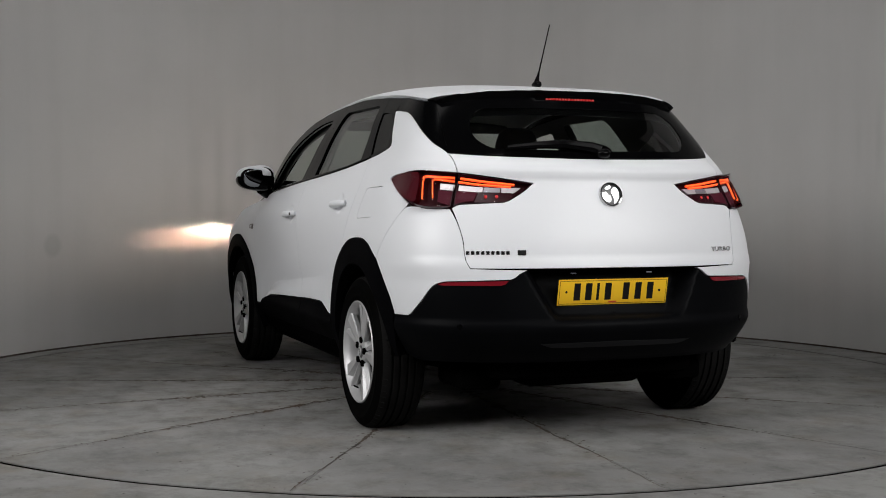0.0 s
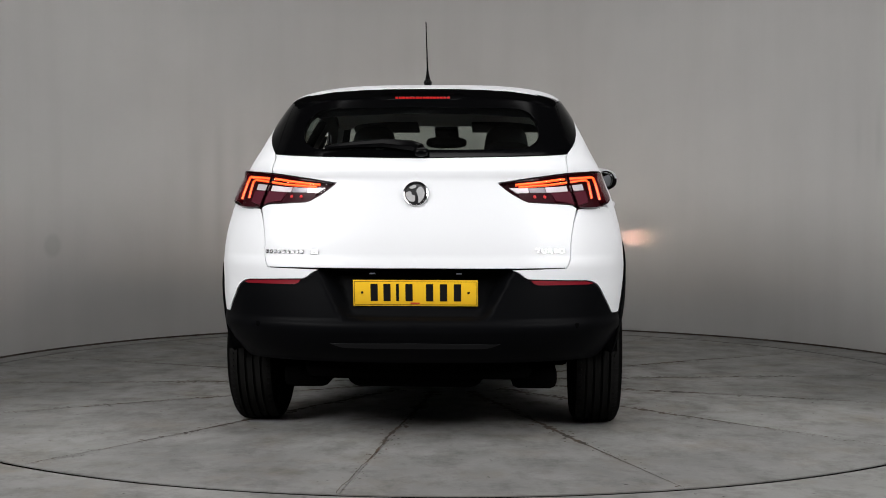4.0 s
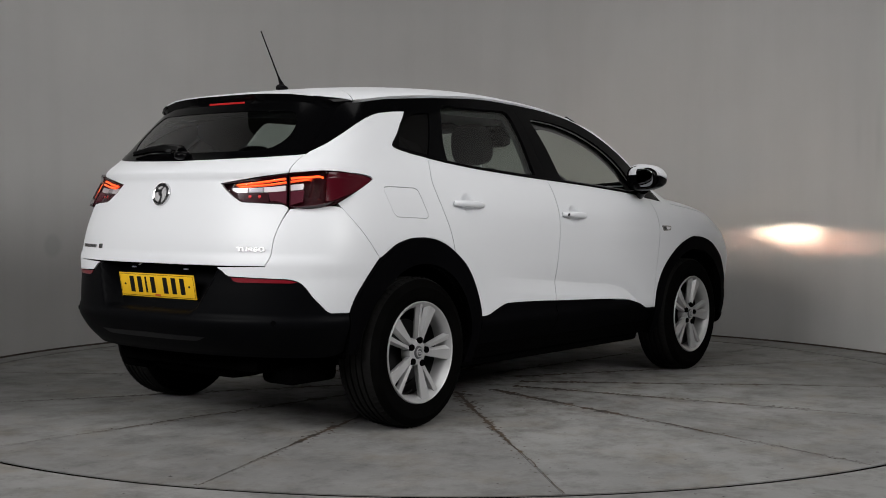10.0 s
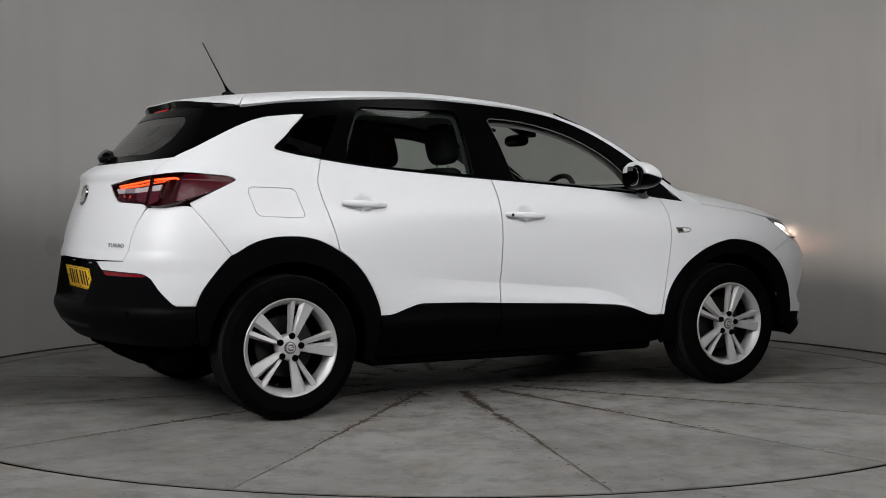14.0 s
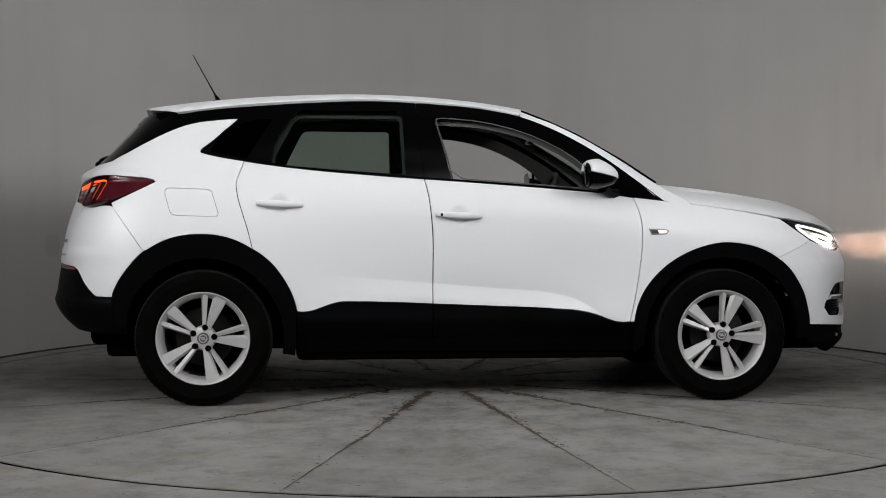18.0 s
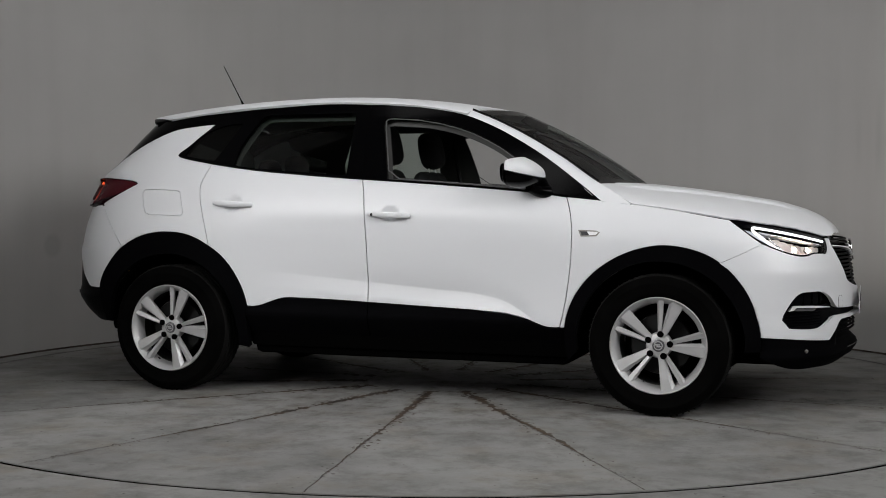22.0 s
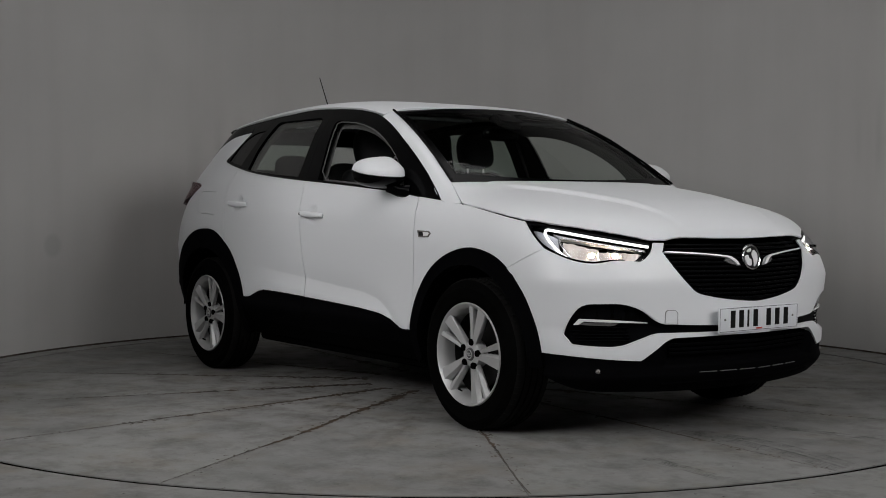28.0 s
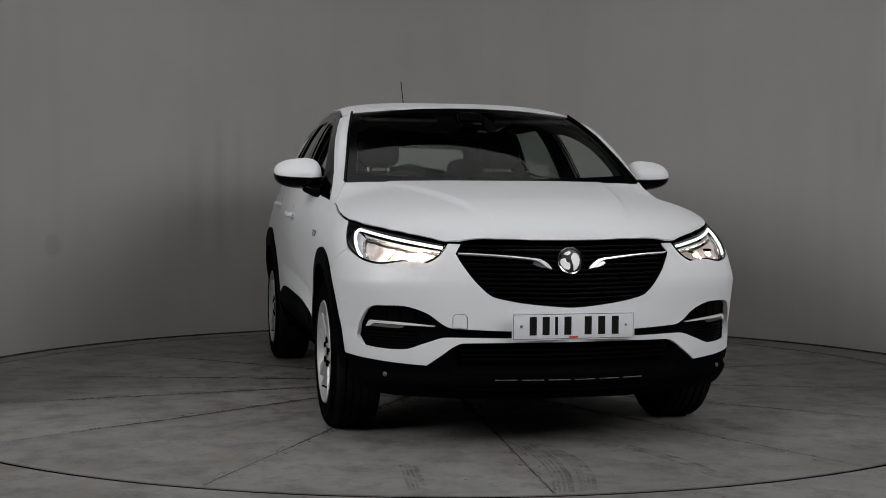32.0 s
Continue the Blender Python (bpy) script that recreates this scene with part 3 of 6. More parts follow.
def studio():
    # one floor sheet with a round hole for the table
    bm = bmesh.new()
    n = 192
    ring = [bm.verts.new(((TABLE_R + 0.024) * math.cos(2 * math.pi * k / n), (TABLE_R + 0.024) * math.sin(2 * math.pi * k / n), 0)) for k in range(n)]
    rim = []
    for k in range(n):
        a = 2 * math.pi * k / n
        c, s = math.cos(a), math.sin(a)
        q = min(6.5 / abs(c) if abs(c) > 1e-9 else 99, (6.5 if s > 0 else 11) / abs(s) if abs(s) > 1e-9 else 99)
        rim.append(bm.verts.new((c * q, s * q, 0)))
    low = [bm.verts.new((v.co.x, v.co.y, -0.12)) for v in ring]
    for k in range(n):
        j = (k + 1) % n
        bm.faces.new((ring[k], rim[k], rim[j], ring[j]))
        bm.faces.new((low[k], ring[k], ring[j], low[j]))
    floor = tagged(part("floor", to_mesh(bm, "floor"), CONCRETE), "worn grey concrete studio floor round the turntable", "floor", kind="structure")
    for (x0, y0), (x1, y1), seed in (((1.49, -2.55), (2.3, -3.4), 5), ((-0.06, -2.98), (-0.08, -3.9), 6), ((-1.9, -2.3), (-2.6, -3.0), 7)):
        rnd = random.Random(seed)
        bm = bmesh.new()
        rows, n = [], 40
        for k in range(n + 1):
            q = k / n
            x, y = x0 + (x1 - x0) * q + rnd.uniform(-0.006, 0.006), y0 + (y1 - y0) * q + rnd.uniform(-0.006, 0.006)
            w = rnd.uniform(0.0008, 0.0028)
            rows.append((bm.verts.new((x - w, y + w, 0.0012)), bm.verts.new((x + w, y - w, 0.0012))))
        for a, b in zip(rows, rows[1:]):
            bm.faces.new((a[0], b[0], b[1], a[1]))
        part("crack", bm, INK, floor)
    pit = part("pit_floor", lathe([(0.0, -0.1), (TABLE_R + 0.05, -0.1)], 96), DARK, floor)
    pit.rotation_euler.x = radians(90)
    pit.location.z = -0.2
    tagged(part("wall_round", arc_wall(WALL_R, WALL_C, -32, 212, 4.6, 0.12), WALL), "curved grey painted studio backdrop wall with faint scuffs", "wall", kind="structure")
    tagged(part("baseboard", arc_wall(WALL_R - 0.006, WALL_C, -31.5, 211.5, 0.012, 0.004), FOOT), "thin dark brown joint at the foot of the curved wall", "trim", kind="structure")
    # unseen walls and ceiling, added in dark grey to hold back bounced light
    for name, sx, sy, at in (("wall_south", 13, 0.2, (0, -11.1, 2.4)), ("wall_north", 13, 0.2, (0, 6.6, 2.4)), ("wall_east", 0.2, 17.5, (6.6, -2.25, 2.4)), ("wall_west", 0.2, 17.5, (-6.6, -2.25, 2.4))):
        tagged(part(name, box(sx, sy, 4.8, at, 0), UNSEEN_SHELL), "unseen studio wall, added dark to hold back bounced light", "wall", kind="structure")
    tagged(part("ceiling", box(13.4, 17.9, 0.15, (0, -2.25, 4.9), 0), UNSEEN_SHELL), "unseen studio ceiling, added dark to hold back bounced light", "ceiling", kind="structure")


studio()


def crack(angle, r0, r1, width, seed):
    """A worn joint between two plates of the table: a ragged, shallow strip with crumbled spots beside it."""
    rnd = random.Random(seed)
    bm = bmesh.new()
    rows = []
    n = int((r1 - r0) / 0.012)
    drift, breadth = 0.0, 1.0
    for k in range(n + 1):
        r = r0 + (r1 - r0) * k / n
        drift = drift * 0.985 + rnd.uniform(-0.0022, 0.0022)
        breadth = breadth * 0.72 + 0.28 * rnd.choice((0.0, 0.0, 0.1, 0.5, 1.2, 3.4))
        worn = 2.9 - 2.7 * min(1, max(0, (r - 0.9) / 1.5))
        w = width * worn * breadth * rnd.uniform(0.5, 1.5) + 0.0009
        rows.append((bm.verts.new((r, drift - w, 0.0014)), bm.verts.new((r, drift + w * rnd.uniform(0.6, 1.4), 0.0014))))
    for a, b in zip(rows, rows[1:]):
        bm.faces.new((a[0], b[0], b[1], a[1]))
    for k in range(190):
        r = r0 + (r1 - r0) * rnd.random() ** 1.6
        y = rnd.gauss(0, 0.026)
        s = rnd.uniform(0.003, 0.012) * (1.7 if rnd.random() < 0.12 else 1.0) * (1.2 - 0.8 * (r - r0) / (r1 - r0))
        vs = [bm.verts.new((r + s * rnd.uniform(0.6, 1.6) * math.cos(a), y + s * rnd.uniform(0.5, 1.2) * math.sin(a), 0.0012)) for a in np.linspace(0, 2 * math.pi, 7)[:-1]]
        bm.faces.new(vs)
    bm.transform(Matrix.Rotation(radians(angle), 4, "Z"))
    return bm


JOINTS = (96.2, 121.4, 148.7, 175.6, 200.2, 226.4, 253.4, 278.5, 302.8, 329.5, 355.0, 21.5, 46.0, 71.0)


def plate_mesh(a0, a1, r0, r1, gap=0.0012, depth=0.010):
    """One wedge of the table top between two joints, with broken edges."""
    n = max(2, int((a1 - a0) / 1.5))
    ring = []
    for r, flip in ((r1, False), (r0, True)):
        d = math.degrees(gap / r)
        arc = [(r, a0 + d + (a1 - a0 - 2 * d) * k / n) for k in range(n + 1)]
        ring += arc[::-1] if flip else arc
    pts = [(r * math.cos(radians(a)), r * math.sin(radians(a))) for r, a in ring]
    bm = bmesh.new()
    top, low = [bm.verts.new((x, y, 0)) for x, y in pts], [bm.verts.new((x, y, -depth)) for x, y in pts]
    m = len(pts)
    for k in range(n):
        bm.faces.new((top[k], top[k + 1], top[m - 2 - k], top[m - 1 - k]))
    for k in range(m):
        j = (k + 1) % m
        bm.faces.new((low[k], low[j], top[j], top[k]))
    return to_mesh(bm, "plate", 30)


def turntable():
    base = lathe([(0, -0.011), (TABLE_R - 0.006, -0.011), (TABLE_R - 0.006, -0.05), (0.0, -0.05)], 192)
    base.transform(Matrix.Rotation(radians(90), 4, "X"))
    for v in base.verts:
        v.co.z = -abs(v.co.z)
    bmesh.ops.recalc_face_normals(base, faces=base.faces)
    top = tagged(part("turntable", to_mesh(base, "base", 30), DARK), "round grey concrete-topped turntable with worn radial joints", "turntable")
    order = sorted(JOINTS)
    for a0, a1 in zip(order, order[1:] + [order[0] + 360]):
        part("table_plate", plate_mesh(a0, a1, 0.30, TABLE_R - 0.010), CONCRETE, top)
    part("centre_plate", plate_mesh(0, 360, 0.002, 0.298, 0.0), CONCRETE, top)
    # table edge coloured black for the shade in the gap round it
    band = lathe([(TABLE_R - 0.004, -0.003), (TABLE_R, -0.006), (TABLE_R, -0.1)], 192)
    band.transform(Matrix.Rotation(radians(90), 4, "X"))
    part("table_rim", to_mesh(band), DARK, top, "table edge blackened for the shade in the gap")
    rust = grain(material("rusty_joint", (0.018, 0.013, 0.009), 0.8), 60, 0.5, 0.003, (0.7, 0.95), (0.070, 0.043, 0.022), 9)
    for k, a in enumerate(JOINTS):
        part("joint", crack(a, 0.45, TABLE_R - 0.02, 0.0068 if k in (4, 6, 7, 8) else 0.0046, 40 + k), rust, top, "rust-stained joint")
    # tyre marks and scuffs left by cars that drove on
    for lane, width in (([(1.95, -0.115), (2.27, -0.10), (2.60, -0.14), (2.89, -0.218)], 0.035), ([(2.0, -0.045), (2.34, -0.005), (2.64, -0.05), (2.91, -0.13)], 0.028), ([(2.30, -0.67), (2.75, -0.718)], 0.03), ([(1.56, 0.957), (1.88, 0.963)], 0.04), ([(2.1, 0.30), (2.5, 0.42), (2.8, 0.44)], 0.03)):
        bm = bmesh.new()
        for strand in (-1.0, -0.45, 0.1, 0.65, 1.0):
            rows = []
            pts = curve(lane, 0.03) if len(lane) > 2 else [(lane[0][0] + (lane[1][0] - lane[0][0]) * k / 12, lane[0][1] + (lane[1][1] - lane[0][1]) * k / 12) for k in range(13)]
            for x, y in pts:
                rows.append((bm.verts.new((x, y + width * strand - 0.006, 0.001)), bm.verts.new((x, y + width * strand + 0.006, 0.001))))
            for a, b in zip(rows, rows[1:]):
                bm.faces.new((a[0], b[0], b[1], a[1]))
        part("tyre_mark", bm, SMEAR, top, "faint dark tyre mark")
    return top


def smear_material():
    """Thin rubber left on the floor, worn through in patches."""
    m = material("rubber_smear", (0.035, 0.034, 0.033), 0.6, spec=0.2)
    t, b, node, link = nodes_of(m)
    co, nz, mr = node("ShaderNodeTexCoord"), node("ShaderNodeTexNoise"), node("ShaderNodeMapRange")
    nz.inputs["Scale"].default_value, nz.inputs["Detail"].default_value = 14, 6
    mr.inputs["From Min"].default_value, mr.inputs["From Max"].default_value = 0.40, 0.75
    mr.inputs["To Max"].default_value = 0.55
    link(co.outputs["Object"], nz.inputs["Vector"])
    link(nz.outputs["Fac"], mr.inputs["Value"])
    link(mr.outputs["Result"], b.inputs["Alpha"])
    return m


SMEAR = smear_material()
TABLE = turntable()


# ---------- the car: x to its nose, y to its left, z up; outlines in (u, z) on the skin ----------
BELT = [(1.809, 1.044), (1.971, 1.061), (2.146, 1.084), (2.408, 1.107), (2.697, 1.129), (3.069, 1.154), (3.425, 1.180), (3.719, 1.207), (3.986, 1.243), (4.191, 1.276), (4.238, 1.286), (4.250, 1.294)]
QUARTER_WINDOW = [(4.250, 1.294), (4.238, 1.309), (4.165, 1.354), (4.079, 1.416), (4.025, 1.468)]
QUARTER_TOP = [(4.031, 1.467), (4.188, 1.456), (4.315, 1.445), (4.405, 1.428), (4.521, 1.393), (4.649, 1.340), (4.761, 1.289), (4.866, 1.244)]
REAR_DOOR_EDGE = [(3.986, 1.243), (4.007, 1.190), (4.025, 1.130), (4.018, 1.072), (3.993, 0.985), (3.961, 0.884), (3.940, 0.797)]
B_GAP = [(3.069, 1.154), (3.049, 1.074), (3.035, 0.973), (3.026, 0.857), (3.024, 0.683), (3.024, 0.513)]
F_GAP = [(1.979, 1.061), (1.953, 0.989), (1.940, 0.917), (1.940, 0.802), (1.958, 0.628), (1.980, 0.498), (1.999, 0.417)]
DOOR_FOOT = [(1.976, 0.417), (2.071, 0.417), (2.172, 0.454), (2.259, 0.474), (2.403, 0.486), (2.693, 0.499), (3.024, 0.513), (3.303, 0.525), (3.476, 0.528), (3.520, 0.522), (3.578, 0.504), (3.659, 0.478), (3.717, 0.478)]
REAR_ARCH = [(3.717, 0.478), (3.742, 0.565), (3.779, 0.638), (3.851, 0.731), (3.940, 0.797), (4.053, 0.852), (4.202, 0.872), (4.383, 0.842), (4.479, 0.790), (4.578, 0.693), (4.628, 0.620), (4.652, 0.555)]
FRONT_ARCH = [(1.032, 0.397), (1.062, 0.530), (1.114, 0.631), (1.189, 0.722), (1.282, 0.787), (1.399, 0.822), (1.501, 0.830), (1.600, 0.814), (1.716, 0.770), (1.830, 0.693), (1.901, 0.614), (1.943, 0.542), (1.976, 0.417)]
CANT = [(4.509, 1.489), (4.048, 1.528), (3.747, 1.552), (3.328, 1.568), (3.028, 1.555), (2.790, 1.533), (2.553, 1.486), (2.378, 1.416), (2.261, 1.355), (2.114, 1.267), (1.967, 1.164), (1.809, 1.044)]
HOOD_LINE = [(1.801, 1.040), (1.652, 1.025), (1.370, 0.990), (1.146, 0.954)]
HEAD_LAMP = [(1.129, 0.952), (0.924, 0.927), (0.712, 0.895), (0.521, 0.864), (0.540, 0.822), (0.592, 0.785), (0.696, 0.791), (0.795, 0.779), (0.878, 0.790), (0.953, 0.816), (1.037, 0.862), (1.087, 0.909)]
GRILLE = [(0.000, 0.864), (0.260, 0.864), (0.465, 0.863), (0.481, 0.825), (0.432, 0.759), (0.372, 0.692), (0.328, 0.653), (0.261, 0.635), (0.124, 0.615), (0.000, 0.606)]
FOG = [(0.000, 0.485), (0.250, 0.484), (0.510, 0.486), (0.598, 0.463), (0.679, 0.436), (0.800, 0.433), (0.893, 0.441), (0.929, 0.481), (0.889, 0.557), (0.848, 0.599), (0.798, 0.610), (0.660, 0.605), (0.580, 0.575), (0.528, 0.536), (0.485, 0.520), (0.250, 0.511), (0.000, 0.511)]
BUMPER_FOOT = [(1.028, 0.397), (0.901, 0.390), (0.731, 0.377), (0.599, 0.369), (0.528, 0.417), (0.481, 0.450), (0.446, 0.462), (0.253, 0.465), (0.000, 0.467)]
FENDER_GAP = [(1.009, 0.839), (1.223, 0.748)]
TAIL_LAMP = [(5.307, 1.113), (5.133, 1.135), (4.937, 1.157), (4.728, 1.166), (4.588, 1.159), (4.522, 1.153), (4.490, 1.146), (4.479, 1.136), (4.490, 1.125), (4.550, 1.099), (4.659, 1.054), (4.741, 1.019), (4.940, 1.007), (4.977, 1.024), (5.177, 1.033), (5.221, 1.052)]
TAILGATE_EDGE = [(4.866, 1.244), (4.908, 1.211), (4.931, 1.174), (4.937, 1.157)]
TAILGATE_LOW = [(4.940, 1.007), (4.983, 0.933), (5.006, 0.875), (5.023, 0.791), (5.043, 0.757), (5.285, 0.756), (5.700, 0.757)]
REAR_FOOT = [(5.285, 0.756), (5.252, 0.735), (5.214, 0.712), (4.946, 0.704), (4.891, 0.692), (4.819, 0.619), (4.761, 0.565), (4.740, 0.556), (4.652, 0.555)]
REAR_BUMPER_GAP = [(4.695, 1.010), (4.596, 0.913), (4.491, 0.788)]
FUEL = [(4.414, 1.080), (4.411, 1.097), (4.394, 1.104), (4.177, 1.098), (4.155, 1.090), (4.147, 1.076), (4.112, 0.980), (4.116, 0.965), (4.133, 0.959), (4.341, 0.967), (4.360, 0.974), (4.371, 0.988)]
FRONT_GLASS = [(3.011, 1.464), (2.995, 1.480), (2.960, 1.484), (2.760, 1.467), (2.554, 1.415), (2.379, 1.337), (2.247, 1.251), (2.145, 1.148), (2.100, 1.090), (2.408, 1.116), (2.697, 1.137), (2.932, 1.154), (2.972, 1.324)]
REAR_GLASS = [(3.850, 1.228), (3.834, 1.318), (3.750, 1.482), (3.725, 1.507), (3.698, 1.515), (3.212, 1.514), (3.188, 1.505), (3.178, 1.485), (3.165, 1.176), (3.426, 1.194), (3.721, 1.217)]
QUARTER_GLASS = [(4.190, 1.292), (4.020, 1.438), (3.820, 1.462), (3.850, 1.354), (3.905, 1.248)]
REAR_CLEAR = [(5.700, 1.452), (5.040, 1.450), (4.955, 1.432), (4.935, 1.402), (4.962, 1.346), (5.066, 1.279), (5.155, 1.262), (5.700, 1.257)]
REAR_FRAME = [(4.616, 1.491), (4.731, 1.399), (4.866, 1.244)]


def line(pts, a, b):
    """The stretch of a line from its point a to its point b (either way)."""
    return pts[a:b + 1] if a <= b else pts[b:a + 1][::-1]


def car_root():
    root = new("car")
    return tagged(root, "white compact SUV with black lower cladding and lit lamps", "car")


CAR = car_root()


CREASE_U = (1.95, 2.10, 2.20, 2.29, 2.40, 2.69, 3.02, 3.30, 3.60, 3.75)
CREASE_Z = (0.36, 0.425, 0.492, 0.538, 0.564, 0.590, 0.618, 0.641, 0.655, 0.62)


def crease(p):
    """Doors: the skin draws in towards a rising line over the sill and flares out again below it."""
    u, z = p[:, 0], p[:, 1]
    top = spl(CREASE_U, CREASE_Z, np.clip(u, 1.95, 3.75))
    fade = np.clip((u - 2.02) / 0.18, 0, 1) * np.clip((3.66 - u) / 0.75, 0, 1)
    above = np.clip(1 - (z - top) / 0.13, 0, 1)
    below = np.clip((top - z) / 0.075, 0, 1)
    return fade * (-0.012 * above * above * (z >= top) + (z < top) * (-0.012 + 0.019 * below))


CREASE_ROWS = [(u, float(spl(CREASE_U, CREASE_Z, u)) + dz) for u in np.linspace(2.04, 3.66, 136) for dz in (0.004, -0.004)]


def handle_dish(centre):
    def shape(p):
        d = np.hypot((p[:, 0] - centre[0]) / 0.056, (p[:, 1] - centre[1]) / 0.050)
        k = np.clip(1.5 * (1 - d), 0, 1)
        return crease(p) - 0.016 * k * k * (3 - 2 * k)
    return shape


REAR_HANDLE, FRONT_HANDLE = (3.803, 1.028), (2.895, 0.972)


def turn_under(p):
    return -0.055 * np.clip((0.50 - p[:, 1]) / 0.16, 0, 1)


def plate_recess(p):
    """Rear bumper: a dish for the plate, a ledge, and a tucked-in foot."""
    u, z = p[:, 0], p[:, 1]
    side = np.clip((u - 5.265 - 0.55 * np.clip(0.757 - z, 0, 0.2)) / 0.06, 0, 1)
    low = np.clip((z - 0.545) / 0.03, 0, 1)
    s = -(0.072 + 0.03 * np.clip((z - 0.59) / 0.12, 0, 1)) * (side * side * (3 - 2 * side)) * (low * low * (3 - 2 * low))
    step = np.clip((0.545 - z) / 0.02, 0, 1)
    return s + 0.010 * step + turn_under(p)


def body():
    arch = line(FRONT_ARCH, 3, 12)
    fender = F_GAP + arch[::-1] + [(1.223, 0.748), (1.009, 0.839), (1.037, 0.862), (1.087, 0.909), (1.129, 0.952)] + HOOD_LINE[::-1] + BELT[:2]
    pair("front_wing", fender, PAINT, CAR, gap=0.0014)
    front_door = BELT[2:6] + B_GAP[1:] + line(DOOR_FOOT, 5, 1) + [(1.999, 0.417)] + F_GAP[::-1][1:]
    rear_door = BELT[6:9] + REAR_DOOR_EDGE[1:] + line(REAR_ARCH, 4, 0)[1:] + line(DOOR_FOOT, 11, 6) + B_GAP[::-1][1:]
    quarter = REAR_DOOR_EDGE[::-1] + BELT[9:] + QUARTER_WINDOW[1:] + QUARTER_TOP + TAILGATE_EDGE[1:] + line(TAIL_LAMP, 3, 7) + [(4.711, 1.028)] + REAR_BUMPER_GAP + line(REAR_ARCH, 8, 5)
    pair("rear_quarter", quarter, PAINT, CAR, holes=[FUEL], gap=0.0018)
    pair("fuel_flap", FUEL, PAINT, CAR, out=-0.001, gap=0.0012)
    for s in (-1, 1):
        for name, poly, dish, h in (("front_door", front_door, FRONT_HANDLE, "f"), ("rear_door", rear_door, REAR_HANDLE, "r")):
            d = part(name, panel_mesh(poly, side=s, shape=handle_dish(dish), step=0.016, gap=0.0030, rows=CREASE_ROWS), PAINT, CAR)
            at = wrap(np.array([dish[0]]), np.array([dish[1] - 0.006]))[0]
            pts = []
            for k in range(13):
                x = -0.115 + 0.23 * k / 12
                pts.append((at[0] + x, (at[1] - 0.030 + 0.026 * (abs(x) / 0.115) ** 3.0) * (1 if s < 0 else -1), at[2] - 0.004 * x / 0.115 + 0.002))
            bar = tube(pts, 0.012, 10, radii=[0.0075 + 0.0050 * math.sin(math.pi * min(1, max(0, (k + 1.5) / 15))) for k in range(13)])
            for v in bar.verts:
                v.co.z = at[2] + (v.co.z - at[2]) * 1.35
            part("door_handle", to_mesh(bar, angle=60), PAINT, d)
            if h == "f":
                lock = lathe([(0.0, -0.0015), (0.0065, -0.0015), (0.0075, 0.0), (0.0075, 0.006)], 20)
                lock.transform(pose(at[0] - 0.088, (at[1] - 0.0295) * (1 if s < 0 else -1), at[2] + 0.005, 0, 0, 0 if s < 0 else 180))
                part("lock", lock, INK, d)
    # bumpers
    bumper = [(1.032, 0.397)] + FRONT_ARCH[1:4] + FENDER_GAP[::-1] + line(HEAD_LAMP, 9, 3) + GRILLE[2:] + [(0.000, 0.511)] + FOG[::-1][1:] + BUMPER_FOOT[::-1][:-1]
    panel("front_bumper", bumper, PAINT, CAR, whole=True, step=0.025, gap=0.001)
    rear = REAR_BUMPER_GAP[:1] + [(4.741, 1.016), (4.934, 1.004)] + TAILGATE_LOW[1:5] + [(5.284, 0.751)] + REAR_FOOT[1:] + line(REAR_ARCH, 10, 9) + REAR_BUMPER_GAP[:0:-1]
    pair("rear_bumper_corner", rear, PAINT, CAR, gap=0.0014, step=0.02, shape=lambda p: 0.006 * np.clip((0.80 - p[:, 1]) / 0.02, 0, 1) * np.clip((p[:, 0] - 4.72) / 0.12, 0, 1))
    gate = [(5.700, 1.222), (5.311, 1.227), (5.007, 1.236)] + TAILGATE_EDGE + [(5.133, 1.135), (5.307, 1.113), (5.221, 1.052), (5.177, 1.033), (4.977, 1.024)] + TAILGATE_LOW
    panel("tailgate", gate, PAINT, CAR, whole=True, shape=lambda p: 0.006 * np.clip((0.80 - p[:, 1]) / 0.02, 0, 1), step=0.02)
    # black cladding, a little proud
    a0 = [(1.51 + 0.405 * math.cos(radians(t)), 0.345 + 0.405 * math.sin(radians(t))) for t in range(-13, 186, 7)]
    clad_f = [(1.976, 0.400)] + FRONT_ARCH[::-1][1:] + [(1.028, 0.33)] + a0[::-1][:-1] + [(1.965, 0.25)]
    pair("front_arch_cladding", clad_f, CLADDING, CAR, out=0.010, depth=0.035, step=0.03)
    a1 = [(4.19 + 0.405 * math.cos(radians(t)), 0.345 + 0.405 * math.sin(radians(t))) for t in range(3, 194, 7)]
    clad_r = [(4.645, 0.37)] + REAR_ARCH[::-1] + [(3.725, 0.25)] + a1[::-1]
    pair("rear_arch_cladding", clad_r, CLADDING, CAR, out=0.010, depth=0.035, step=0.03)
    for s in (-1, 1):
        f = [p for p in DOOR_FOOT if p[0] < 3.0] + [(3.024, 0.513), (3.024, 0.245), (1.975, 0.245)]
        r = [(3.024, 0.513)] + [p for p in DOOR_FOOT if p[0] > 3.1] + [(3.725, 0.245), (3.024, 0.245)]
        ridge = lambda p: 0.008 * np.clip((0.47 - p[:, 1]) / 0.02, 0, 1) - 0.075 * np.clip((0.43 - p[:, 1]) / 0.18, 0, 1)
        part("sill_cladding", panel_mesh(f, side=s, out=0.006, depth=0.03, shape=ridge), CLADDING, CAR)
        part("sill_cladding", panel_mesh(r, side=s, out=0.006, depth=0.03, shape=ridge), CLADDING, CAR)
    low = [(4.646, 0.365)] + REAR_FOOT[::-1] + [(5.700, 0.757), (5.700, 0.335), (5.106, 0.333), (4.754, 0.335)]
